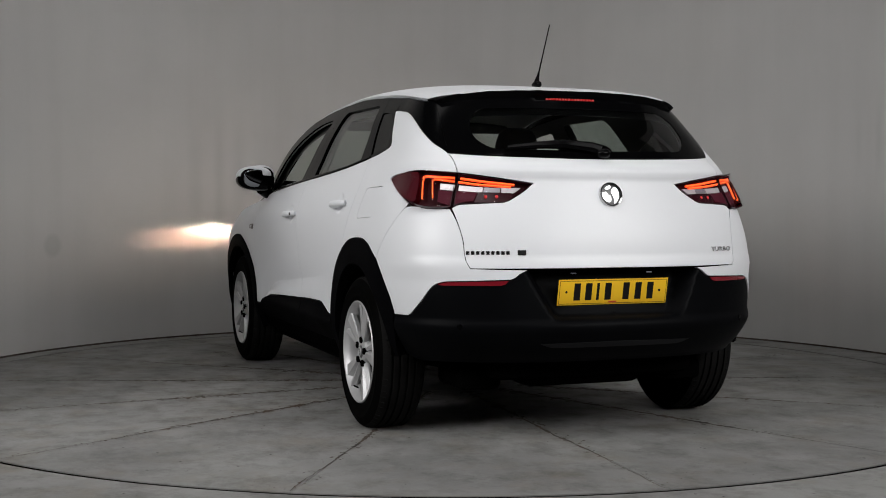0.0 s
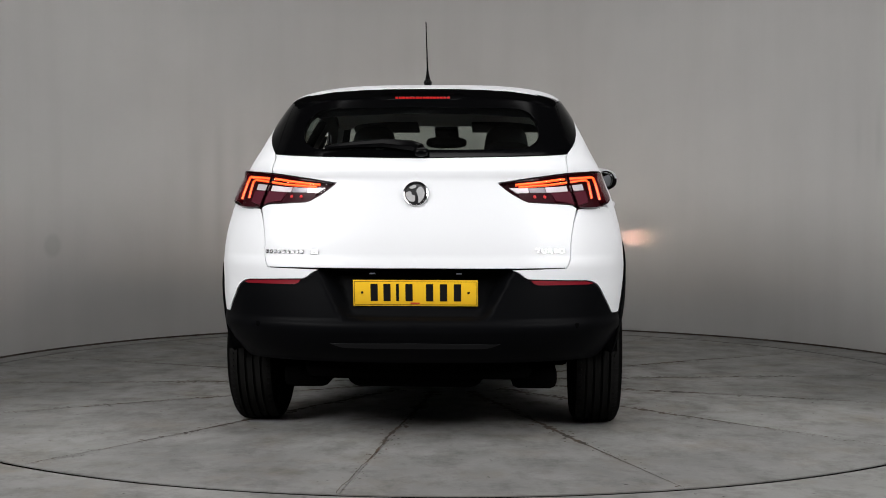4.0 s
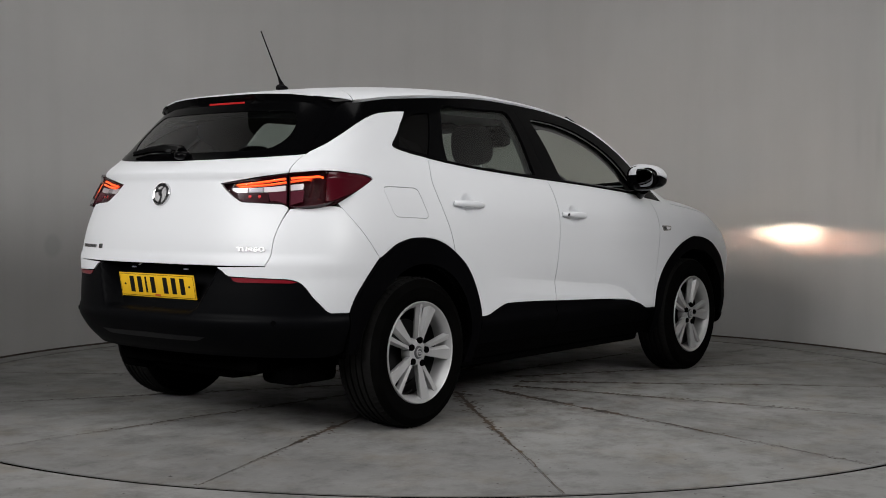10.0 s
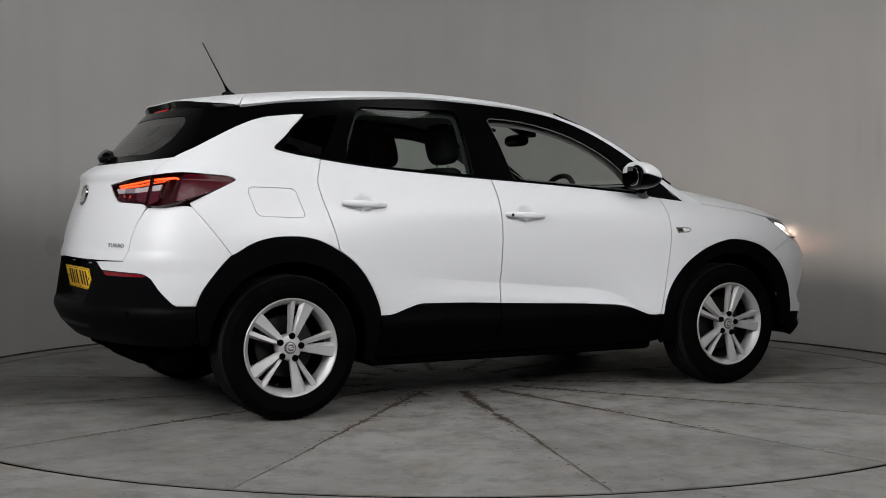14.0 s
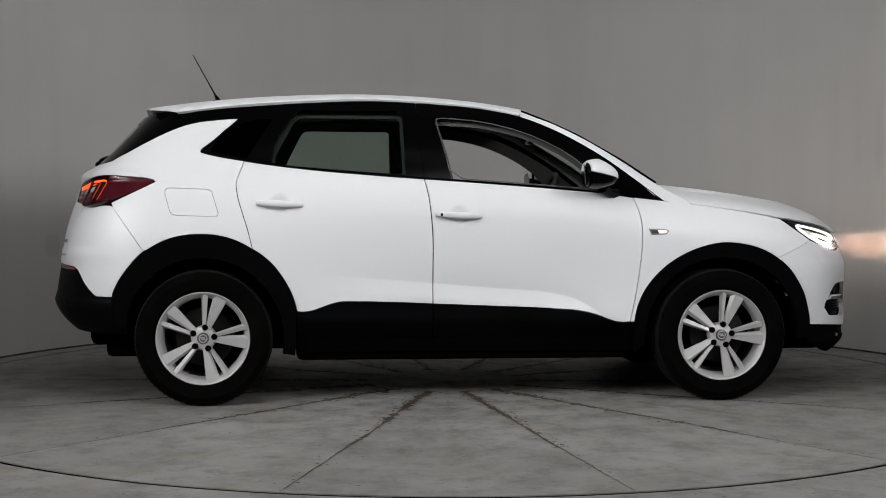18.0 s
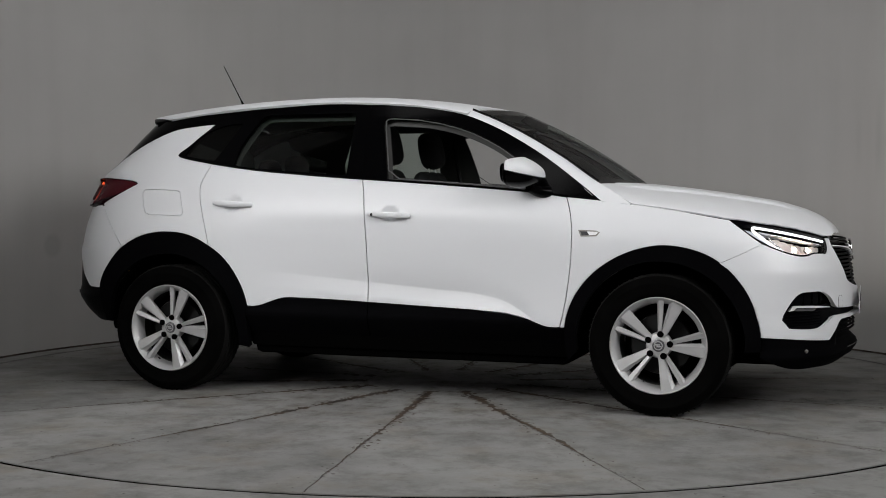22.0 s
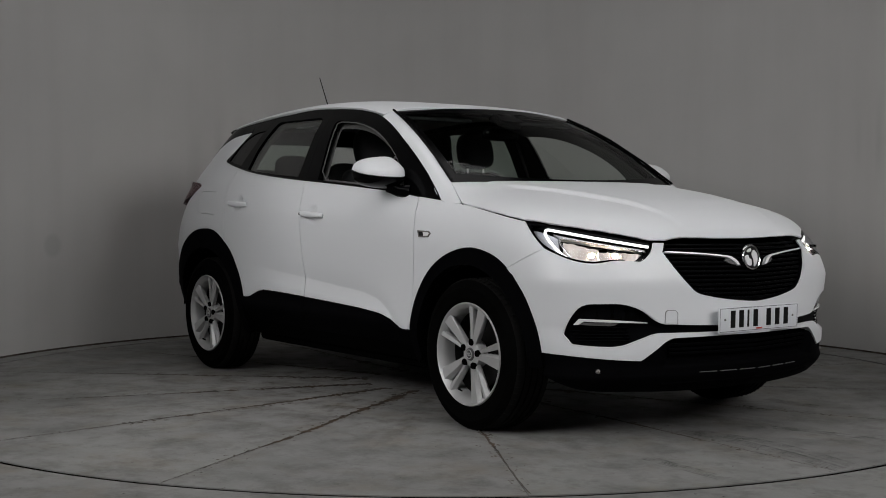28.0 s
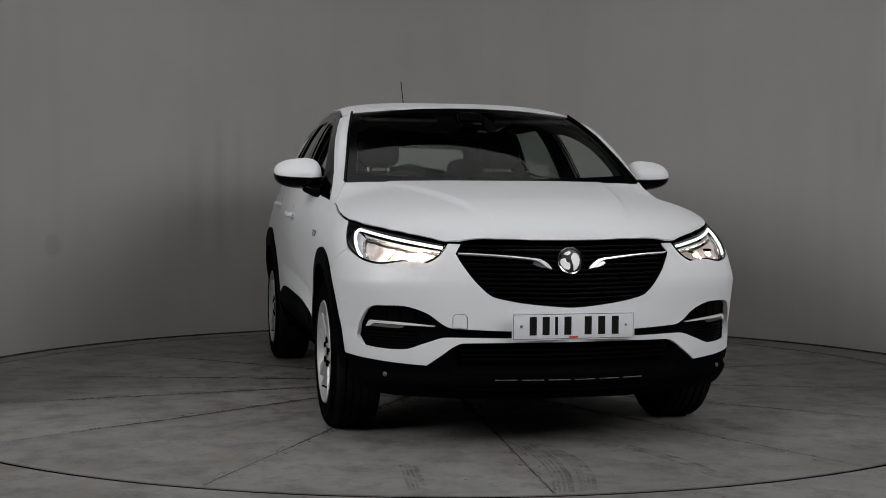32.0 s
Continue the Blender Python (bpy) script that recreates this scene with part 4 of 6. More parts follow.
    panel("rear_bumper", low, PLASTIC, CAR, "satin black rear bumper", whole=True, out=0.001, shape=plate_recess, step=0.022)
    lip = [(5.700, 0.452), (5.326, 0.445), (5.407, 0.419), (5.700, 0.420)]
    panel("skid_strip", lip, material("graphite_plastic", (0.007, 0.0072, 0.008), 0.4, spec=0.14), CAR, whole=True, out=0.013, shape=turn_under)
    mouth = [p for p in BUMPER_FOOT] + [(0.000, 0.235), (0.602, 0.236), (0.901, 0.255), (1.03, 0.30)]
    panel("front_skirt", mouth, CLADDING, CAR, "black front apron", whole=True, out=-0.006,
          shape=lambda p: -0.05 * np.clip((0.50 - p[:, 0]) / 0.05, 0, 1) * np.clip((p[:, 1] - 0.345) / 0.012, 0, 1) + 0.014 * np.clip((0.33 - p[:, 1]) / 0.02, 0, 1), step=0.02)
    # shell behind the gaps, coloured black so that they read as shade
    shell = [(0.0, 0.60), (0.0, 0.84), (0.55, 0.86), (1.1, 0.93), (1.65, 1.0), (1.95, 1.04)] + [(u, z - 0.015) for u, z in BELT[2:9]] + [(4.1, 1.24), (4.4, 1.25), (4.86, 1.22), (5.700, 1.205), (5.7, 0.775), (5.27, 0.775), (5.20, 0.69), (4.95, 0.68), (4.70, 0.56)]
    shell += [(4.19 + 0.43 * math.cos(radians(t)), 0.345 + 0.43 * math.sin(radians(t))) for t in range(10, 190, 12)] + [(3.72, 0.25), (1.99, 0.25)]
    shell += [(1.51 + 0.43 * math.cos(radians(t)), 0.345 + 0.43 * math.sin(radians(t))) for t in range(-8, 172, 12)] + [(1.02, 0.50)]
    panel("inner_shell", shell, DARK, CAR, "inner body shell, black for the shade in the panel gaps", whole=True, out=-0.03, lip=False, step=0.06, holes=[HEAD_LAMP, TAIL_LAMP], gap=0.0)


body()


# ---------- top: bonnet, screen, roof, pillars ----------
HOOD_X = (0.95, 1.02, 1.198, 1.333, 1.445, 1.552, 1.646, 1.772, 1.835, 1.914, 1.985, 2.048, 2.09, 2.15)


def hood_at(p):
    x, y = p[:, 0], np.abs(p[:, 1])
    ye = spl(HOOD_X, (0.735, 0.757, 0.826, 0.836, 0.846, 0.846, 0.833, 0.790, 0.758, 0.702, 0.632, 0.548, 0.500, 0.46), x)
    ze = spl(HOOD_X, (1.150, 1.125, 1.027, 1.009, 0.992, 0.974, 0.957, 0.939, 0.929, 0.914, 0.897, 0.880, 0.869, 0.864), x)
    zc = spl((0.95, 1.2, 1.45, 1.7, 1.9, 2.0, 2.08, 2.12, 2.155), (1.135, 1.119, 1.090, 1.053, 1.015, 0.986, 0.946, 0.912, 0.850), x)
    k = np.clip(y / ye, 0, 1)
    ridge = np.interp(x, (1.0, 1.4, 2.1), (0.56, 0.47, 0.30))
    d = np.clip((ridge - y) / 0.034 + 0.5, 0, 1)
    dome = 0.015 * d * d * (3 - 2 * d) * np.clip((2.12 - x) / 0.3, 0, 1) * np.clip((x - 1.0) / 0.25, 0, 1)
    dome = dome + 0.014 * (1 - k**8) * np.clip((1.25 - x) / 0.25, 0, 1)
    return np.stack([x, p[:, 1], ze + (zc - ze) * np.maximum(1 - k**3.2, 0.0005) ** 0.75 + dome], 1)


ROOF_X = (-1.76, -1.6, -1.5, -1.2, -0.9, -0.48, -0.18, 0.06, 0.30, 0.42)


def roof_edge(x):
    """Half width and height of the roof's lower edge."""
    ze = spl(ROOF_X, (1.462, 1.478, 1.488, 1.528, 1.552, 1.568, 1.555, 1.533, 1.486, 1.455), x)
    ye = spl(ROOF_X, (0.560, 0.600, 0.615, 0.616, 0.618, 0.615, 0.625, 0.640, 0.664, 0.675), x)
    return ye, ze


def roof_at(p):
    x = p[:, 0]
    ye, ze = roof_edge(x)
    ye = ye + 0.006
    zc = spl((-1.78, -1.5, -1.3, -0.9, -0.5, -0.1, 0.2, 0.42), (1.532, 1.572, 1.594, 1.622, 1.630, 1.611, 1.577, 1.541), x)
    k = np.clip(np.abs(p[:, 1]) / ye, 0, 1)
    return np.stack([x, p[:, 1], ze + (zc - ze) * np.maximum(1 - k**3.3, 0.0004) ** 0.58], 1)


PILLAR_LOW = [(2.553, 1.486), (2.378, 1.416), (2.261, 1.355), (2.114, 1.267), (1.967, 1.164), (1.809, 1.044), (1.672, 1.027)]
PILLAR_TOP = [(0.312, -0.616, 1.518), (0.45, -0.645, 1.462), (0.606, -0.678, 1.388), (0.83, -0.720, 1.258), (1.012, -0.757, 1.136), (1.185, -0.822, 1.031)]


def strip_mesh(low, top, n=40, m=8, bulge=0.01, side=-1, depth=0.012):
    """A sheet between two lines in space, bulged outwards, with thickness."""
    def even(c):
        c = np.array(c, float)
        s = np.concatenate([[0], np.cumsum(np.linalg.norm(np.diff(c, axis=0), axis=1))])
        g = np.linspace(0, s[-1], n)
        return np.stack([spl(s, c[:, k], g) for k in range(3)], 1)
    a, b = even(low), even(top)
    w = np.linspace(0, 1, m)[None, :, None]
    P = a[:, None] * (1 - w) + b[:, None] * w
    N = np.cross(np.gradient(P, axis=0), np.gradient(P, axis=1))
    N /= np.linalg.norm(N, axis=2, keepdims=True)
    if N[n // 2, m // 2, 1] > 0:
        N = -N
    g = np.linspace(0, 1, n)
    along = (np.clip(g / 0.15, 0, 1) * np.clip((0.98 - g) / 0.4, 0, 1))[:, None, None]
    P = P + N * bulge * np.sin(np.pi * w) * along
    if side > 0:
        P, N = P * [1, -1, 1], N * [1, -1, 1]
    bm = bmesh.new()
    up = [[bm.verts.new(P[i, j]) for j in range(m)] for i in range(n)]
    dn = [[bm.verts.new(P[i, j] - N[i, j] * depth) for j in range(m)] for i in range(n)]
    for i in range(n - 1):
        for j in range(m - 1):
            bm.faces.new((up[i][j], up[i + 1][j], up[i + 1][j + 1], up[i][j + 1]))
            bm.faces.new((dn[i][j + 1], dn[i + 1][j + 1], dn[i + 1][j], dn[i][j]))
        for j in (0, m - 1):
            bm.faces.new((up[i][j], dn[i][j], dn[i + 1][j], up[i + 1][j]))
    for i in (0, n - 1):
        for j in range(m - 1):
            bm.faces.new((up[i][j], up[i][j + 1], dn[i][j + 1], dn[i][j]))
    return to_mesh(bm, angle=40)


def screen_point(t, s):
    """The windscreen: t from its foot (0) to its head (1), s across (-1 right, 1 left)."""
    c = np.array(PILLAR_TOP[:5])[::-1]
    d = np.concatenate([[0], np.cumsum(np.linalg.norm(np.diff(c, axis=0), axis=1))])
    e = np.array([spl(d, c[:, k], t * d[-1]) for k in range(3)])
    bow = 1 - s * s
    return Vector((e[0] + bow * (0.155 - 0.05 * t), -e[1] * s * 0.995, e[2] + bow * (-0.035 + 0.065 * t) - 0.004))


def sheet(point, rows, cols, pick=lambda i, j: True, thick=0.0):
    bm = bmesh.new()
    grid = [[bm.verts.new(point(i / rows, -1 + 2 * j / cols)) for j in range(cols + 1)] for i in range(rows + 1)]
    for i in range(rows):
        for j in range(cols):
            if pick((i + 0.5) / rows, abs(-1 + 2 * (j + 0.5) / cols)):
                bm.faces.new((grid[i][j], grid[i][j + 1], grid[i + 1][j + 1], grid[i + 1][j]))
    bmesh.ops.delete(bm, geom=[v for v in bm.verts if not v.link_faces], context="VERTS")
    if thick:
        bmesh.ops.solidify(bm, geom=bm.faces[:], thickness=thick)
    return to_mesh(bm, angle=50)


def top():
    xs = [(0.97, -0.741), (1.02, -0.757), (1.194, -0.826), (1.333, -0.836), (1.445, -0.846), (1.552, -0.846), (1.646, -0.833), (1.772, -0.790), (1.835, -0.758), (1.914, -0.702), (1.985, -0.632), (2.048, -0.548), (2.09, -0.500), (2.126, -0.45), (2.138, -0.30), (2.143, -0.15), (2.144, 0)]
    nosep = xs + [(x, -y) for x, y in xs[::-1][1:]]
    hood_poly = nosep + [(1.055, 0.4), (1.075, 0.0), (1.055, -0.4)]
    panel("bonnet", hood_poly, PAINT, CAR, f=hood_at, step=0.013, depth=0.008, gap=0.004)
    edge = [(x, -float(roof_edge(np.array([x]))[0][0])) for x in np.linspace(-1.49, 0.30, 30)]
    front = [(0.318, -0.612), (0.36, -0.45), (0.40, -0.22), (0.412, 0.0)]
    roof_poly = edge + front + [(x, -y) for x, y in front[::-1][1:]] + [(x, -y) for x, y in edge[::-1]] + [(-1.40, 0.45), (-1.37, 0), (-1.40, -0.45)]
    panel("roof", roof_poly, PAINT, CAR, f=roof_at, step=0.03, depth=0.02)
    sp = [(x, -float(roof_edge(np.array([x]))[0][0])) for x in np.linspace(-1.60, -1.49, 6)]
    ends = [(x, y + 0.045 * (-1.49 - x) / 0.11) for x, y in sp]
    back = [(-1.643, -0.51), (-1.68, -0.40), (-1.705, -0.27), (-1.712, -0.20), (-1.685, -0.16), (-1.690, 0.0)]
    spoiler_poly = back[::-1] + ends + [(-1.40, -0.45), (-1.37, 0), (-1.40, 0.45)] + [(x, -y) for x, y in ends[::-1]] + [(x, -y) for x, y in back[:-1]]
    spoiler = panel("roof_spoiler", spoiler_poly, PAINT, CAR, f=roof_at, step=0.025, depth=0.007)
    for s in (-1, 1):
        fin = [(x, y * -s) for x, y in ends + sp[::-1] + [(-1.630, -0.55), (-1.642, -0.515)]]
        panel("spoiler_end", fin, GLOSS_BLACK, spoiler, f=lambda p: roof_at(p) - np.array([0, 0, 0.002]), step=0.02, depth=0.015, gap=0.0005)
    # gloss black face under the spoiler's edge, down to the glass
    bm = bmesh.new()
    line3 = [(-1.585, -0.600), (-1.630, -0.55)] + back + [(x, -y) for x, y in back[::-1][1:]] + [(-1.630, 0.55), (-1.585, 0.600)]
    rows = []
    for x, y in line3:
        q = roof_at(np.array([[x, y]]))[0]
        k = 1 - (abs(y) / 0.606) ** 2
        lowz = 1.405 + 0.02 * k
        lx = -1.66 - 0.115 * k
        rows.append([bm.verts.new((q[0] + 0.002, q[1] * 0.997, q[2] - 0.005)), bm.verts.new((q[0] + 0.012, q[1] * 0.99, q[2] - 0.035)),
                     bm.verts.new((lx + 0.02, y * 0.97, lowz + 0.03)), bm.verts.new((lx, y * 0.965, lowz)), bm.verts.new((lx + 0.05, y * 0.96, lowz + 0.002))])
    for a, b in zip(rows, rows[1:]):
        for k in range(4):
            bm.faces.new((a[k], b[k], b[k + 1], a[k + 1]))
    part("spoiler_face", to_mesh(bm, angle=40), GLOSS_BLACK, spoiler)
    for k in range(16):
        y = -0.115 + 0.23 * k / 15
        part("brake_light_cell", box(0.006, 0.0125, 0.009, (-1.702 + abs(y) * 0.02, y, 1.500), 0.001), BRAKE_GLOW, spoiler)
    for s in (-1, 1):
        low = [tuple(wrap(np.array([u]), np.array([z]))[0]) for u, z in PILLAR_LOW]
        part("a_pillar", strip_mesh(low, PILLAR_TOP, side=s, bulge=0.012), PAINT, CAR)
        seal = [(x + 0.004, -s * (y + 0.004), z + 0.003) for x, y, z in PILLAR_TOP[:5]]
        part("screen_seal", to_mesh(tube(seal, 0.007, 8), angle=60), GLOSS_BLACK, CAR, "black windscreen seal")
    frit = lambda t, s: t < 0.10 or t > 0.93 or s > 0.94 or (t > 0.80 and s < 0.10)
    part("windscreen", sheet(screen_point, 40, 60, lambda t, s: not frit(t, s)), SCREEN_GLASS, CAR, "clear laminated windscreen")
    part("windscreen_border", sheet(screen_point, 40, 60, frit, 0.004), GLOSS_BLACK, CAR)
    # scuttle under the windscreen's foot
    part("scuttle", sheet(lambda t, s: Vector((0.99 + 0.20 * (1 - s * s) + 0.05 * t, 0.70 * s, 1.060 + 0.01 * t)), 2, 24, thick=0.02), DARK, CAR)


top()


# ---------- side windows ----------
def windows():
    cant_z = lambda u: float(np.interp(u, [p[0] for p in CANT[::-1]], [p[1] for p in CANT[::-1]]))
    front = BELT[:6] + [(3.085, 1.30), (3.105, cant_z(3.105))] + [p for p in CANT if p[0] < 3.1][:-1]
    rear = BELT[5:9] + [(3.93, 1.33), (3.86, 1.45), (3.80, cant_z(3.80))] + [p for p in CANT if 3.11 < p[0] < 3.78] + [(3.105, cant_z(3.105)), (3.085, 1.30)]
    quarter = BELT[8:] + QUARTER_WINDOW[1:] + [(4.060, 1.527), (3.80, cant_z(3.80)), (3.86, 1.45), (3.93, 1.33)]
    dtrim = QUARTER_TOP + REAR_FRAME[::-1][1:] + [(4.510, 1.491), (4.305, 1.508), (4.055, 1.527)]
    for s in (-1, 1):
        f = part("front_window_frame", panel_mesh(front, side=s, holes=[FRONT_GLASS], out=0.001, depth=0.03, gap=0.001), GLOSS_BLACK, CAR)
        r = part("rear_window_frame", panel_mesh(rear, side=s, holes=[REAR_GLASS], out=0.001, depth=0.03, gap=0.001), GLOSS_BLACK, CAR)
        q = part("quarter_window_frame", panel_mesh(quarter, side=s, out=0.001, depth=0.03, gap=0.001, holes=[QUARTER_GLASS]), GLOSS_BLACK, CAR)
        part("pane", panel_mesh(REAR_GLASS, side=s, out=-0.008, lip=False, gap=-0.01), SIDE_GLASS, r, "green-tinted rear door window")
        part("pane", panel_mesh(QUARTER_GLASS, side=s, out=-0.004, lip=False, gap=-0.01), QUARTER_PANE, q, "dark quarter window")
        part("roof_side_trim", panel_mesh(dtrim, side=s, out=0.001, depth=0.03, gap=0.001), GLOSS_BLACK, CAR)
        # weather strip along the belt
        pts = [tuple(wrap(np.array([u]), np.array([z + 0.004]))[0] * [1, 1 if s < 0 else -1, 1] + [0, -0.003 if s < 0 else 0.003, 0]) for u, z in BELT[1:9]]
        part("belt_strip", to_mesh(tube(pts, 0.006, 6)), GLOSS_BLACK, CAR)
        # bright rubber edge round the open front window
        ring = [tuple((wrap(np.array([u]), np.array([z]))[0] + [0, 0.012, 0]) * [1, 1 if s < 0 else -1, 1]) for u, z in rounded(inset(FRONT_GLASS if signed_area(FRONT_GLASS) > 0 else FRONT_GLASS[::-1], 0.006), 1)]
        part("window_seal", to_mesh(tube(ring, 0.0032, 6, closed=True)), material("grey_seal", (0.10, 0.10, 0.10), 0.3), f)
    frame = [(5.7, 1.49), (5.0, 1.49)] + REAR_FRAME + [(5.007, 1.238), (5.309, 1.228), (5.700, 1.224)]
    g = panel("rear_window_surround", frame, GLOSS_BLACK, CAR, whole=True, out=0.0005, depth=0.02, gap=0.001)
    g.data = panel_mesh(frame[:1] + frame[1:2] + REAR_FRAME + frame[5:] + [(5.700, 1.257)] + REAR_CLEAR[::-1][1:-1] + [(5.700, 1.452)], whole=True, out=0.0005, depth=0.02, gap=0.001)
    g.data.materials.append(GLOSS_BLACK)
    part("rear_window", panel_mesh(REAR_CLEAR, whole=True, out=-0.002, lip=False, gap=-0.004), REAR_PANE, CAR, "tinted rear window")


windows()


# ---------- wheels ----------
CAP = material("cap_alloy", (0.10, 0.10, 0.105), 0.3, 0.5)
# barrel and disc colours darkened for the shade behind the spokes
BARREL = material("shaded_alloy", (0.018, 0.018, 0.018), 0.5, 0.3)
DISC = material("brake_iron", (0.012, 0.012, 0.012), 0.5, 0.7)

def tyre_meshes():
    """The side walls in one mesh, the ribbed tread with its shoulder blocks in the other."""
    low = [(0.222, -0.098), (0.232, -0.104), (0.248, -0.1085), (0.252, -0.1105), (0.262, -0.111), (0.295, -0.111), (0.298, -0.1122), (0.303, -0.1118), (0.306, -0.1095), (0.322, -0.104), (0.336, -0.094)]
    wall = joined(lathe(low, 96), lathe([(r, -y) for r, y in low[::-1]], 96))
    prof = [(0.336, -0.094), (0.343, -0.082)]
    for g in (-0.052, -0.018, 0.018, 0.052):
        prof += [(0.3455, g - 0.006), (0.337, g - 0.0045), (0.337, g + 0.0045), (0.3455, g + 0.006)]
    prof += [(0.343, 0.082), (0.336, 0.094)]
    tread = lathe(prof, 96)
    for k in range(72):
        a = 2 * math.pi * k / 72
        for sgn in (-1, 1):
            b = box(0.004, 0.022, 0.006, (0, 0, 0), 0)
            b.transform(Matrix.Rotation(-a, 4, "Y") @ Matrix.Translation((0.3418, sgn * 0.083, 0)) @ Matrix.Rotation(sgn * 0.5, 4, "Z"))
            joined(tread, b)
    return to_mesh(wall, angle=40), to_mesh(tread, angle=40)


def spoke(angle, w0, w1, r0, r1, y0, y1, thick, skew=0.0, crest=0.5):
    """One spoke from hub to rim, seen from outside; ridged along its middle."""
    bm = bmesh.new()
    rows = []
    n = 8
    for k in range(n + 1):
        t = k / n
        r = r0 + (r1 - r0) * t
        w = (w0 + (w1 - w0) * t) / 2
        y = y0 + (y1 - y0) * (t**1.6)
        c = skew * t
        rows.append([bm.verts.new((r, y + thick, c - w * 0.86)), bm.verts.new((r, y + 0.007, c - w)), bm.verts.new((r, y + 0.001, c - w * 0.90)), bm.verts.new((r, y - 0.003, c + w * crest)), bm.verts.new((r, y + 0.015, c + w)), bm.verts.new((r, y + thick, c + w * 0.86))])
    for a, b in zip(rows, rows[1:]):
        for k in range(5):
            bm.faces.new((a[k], b[k], b[k + 1], a[k + 1]))
        bm.faces.new((a[5], b[5], b[0], a[0]))
    bm.faces.new(rows[0])
    bm.faces.new(rows[-1][::-1])
    bm.transform(Matrix.Rotation(-radians(angle), 4, "Y"))
    return bm


def wheel_parts():
    """Meshes of one right-hand wheel about its hub; its outer face looks to -y."""
    tyre, tread = tyre_meshes()
    rim = to_mesh(lathe([(0.236, -0.100), (0.236, -0.107), (0.232, -0.111), (0.227, -0.109), (0.224, -0.103), (0.214, -0.094), (0.207, -0.080), (0.203, -0.062), (0.200, -0.030)], 96), angle=50)
    barrel = to_mesh(lathe([(0.1998, -0.029), (0.198, 0.0), (0.196, 0.09)], 64), angle=50)
    hub = joined(lathe([(0.030, -0.093), (0.044, -0.092), (0.057, -0.087), (0.063, -0.075), (0.063, -0.04)], 48))
    spokes = []
    for k in range(5):
        spokes.append(spoke(355.0 + 72 * k, 0.026, 0.074, 0.040, 0.222, -0.091, -0.101, 0.026))
        spokes.append(spoke(355.3 + 20.4 + 72 * k, 0.020, 0.035, 0.060, 0.222, -0.088, -0.100, 0.024, crest=0.35))
    face = [to_mesh(s, angle=30) for s in spokes]
    disc = to_mesh(lathe([(0.02, -0.01), (0.145, -0.01), (0.150, 0.0), (0.145, 0.012), (0.02, 0.012)], 64))
    drum = to_mesh(lathe([(0.0, 0.0), (0.17, 0.02), (0.19, 0.06), (0.19, 0.09), (0.0, 0.09)], 48))
    cap = joined(lathe([(0.0, -0.1005), (0.020, -0.100), (0.028, -0.097), (0.031, -0.092)], 40))
    ring = lathe([(0.017, -0.1000), (0.018, -0.1030), (0.021, -0.1030), (0.022, -0.0990)], 40)
    bar = joined(box(0.022, 0.004, 0.006, (-0.003, -0.1010, 0.004), 0.001), box(0.022, 0.004, 0.006, (0.003, -0.1010, -0.004), 0.001))
    return dict(ring=to_mesh(ring), bar=to_mesh(bar), tyre=tyre, tread=tread, rim=rim, barrel=barrel, hub=to_mesh(hub), face=face, disc=disc, drum=drum, cap=to_mesh(cap))


def wheels():
    m = wheel_parts()
    for x, z in ((1.3375, 0.345), (-1.3375, 0.345)):
        for s in (-1, 1):
            turn = pose(x, s * 0.790, z) if s < 0 else pose(x, s * 0.790, z, 0, 0, 180) @ Matrix.Diagonal((-1, 1, 1, 1)) @ Matrix.Diagonal((-1, 1, 1, 1))
            w = part("wheel", m["drum"].copy(), DARK, CAR)
            w.matrix_local = turn
            tyre = part("tyre", m["tyre"], RUBBER, w)
            part("tread", m["tread"], TREAD, tyre)
            part("rim", m["rim"], ALLOY, w)
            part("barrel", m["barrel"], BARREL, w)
            part("hub", m["hub"], ALLOY, w)
            for f in m["face"]:
                part("spoke", f, ALLOY, w)
            part("brake_disc", m["disc"], DISC, w)
            cap = part("centre_cap", m["cap"], CAP, w)
            part("cap_ring", m["ring"], ALLOY, cap)
            part("cap_bar", m["bar"], ALLOY, cap)
            # bolt holes as black discs, their shade put into the colour
            for k in range(5):
                a = radians(8 + 72 * k)
                b = lathe([(0.0, -0.0975), (0.0110, -0.0975), (0.0140, -0.1005), (0.0155, -0.0965), (0.0155, -0.08)], 16)
                b.transform(Matrix.Translation((0.056 * math.cos(a), 0, 0.056 * math.sin(a))))
                part("bolt_hole", to_mesh(b), DARK, w)
            bv = tube([(0.19 * math.cos(radians(-112)), -0.085, 0.19 * math.sin(radians(-112))), (0.178 * math.cos(radians(-112)), -0.108, 0.178 * math.sin(radians(-112)))], 0.004, 8)
            part("valve", to_mesh(bv), INK, w)
            # wheel well
            well = lathe([(0.404, -0.080), (0.405, -0.02), (0.41, 0.30), (0.05, 0.31)], 40, 4, 176)
            ob = part("wheel_well", to_mesh(well), DARK, CAR)
            ob.matrix_local = turn


wheels()


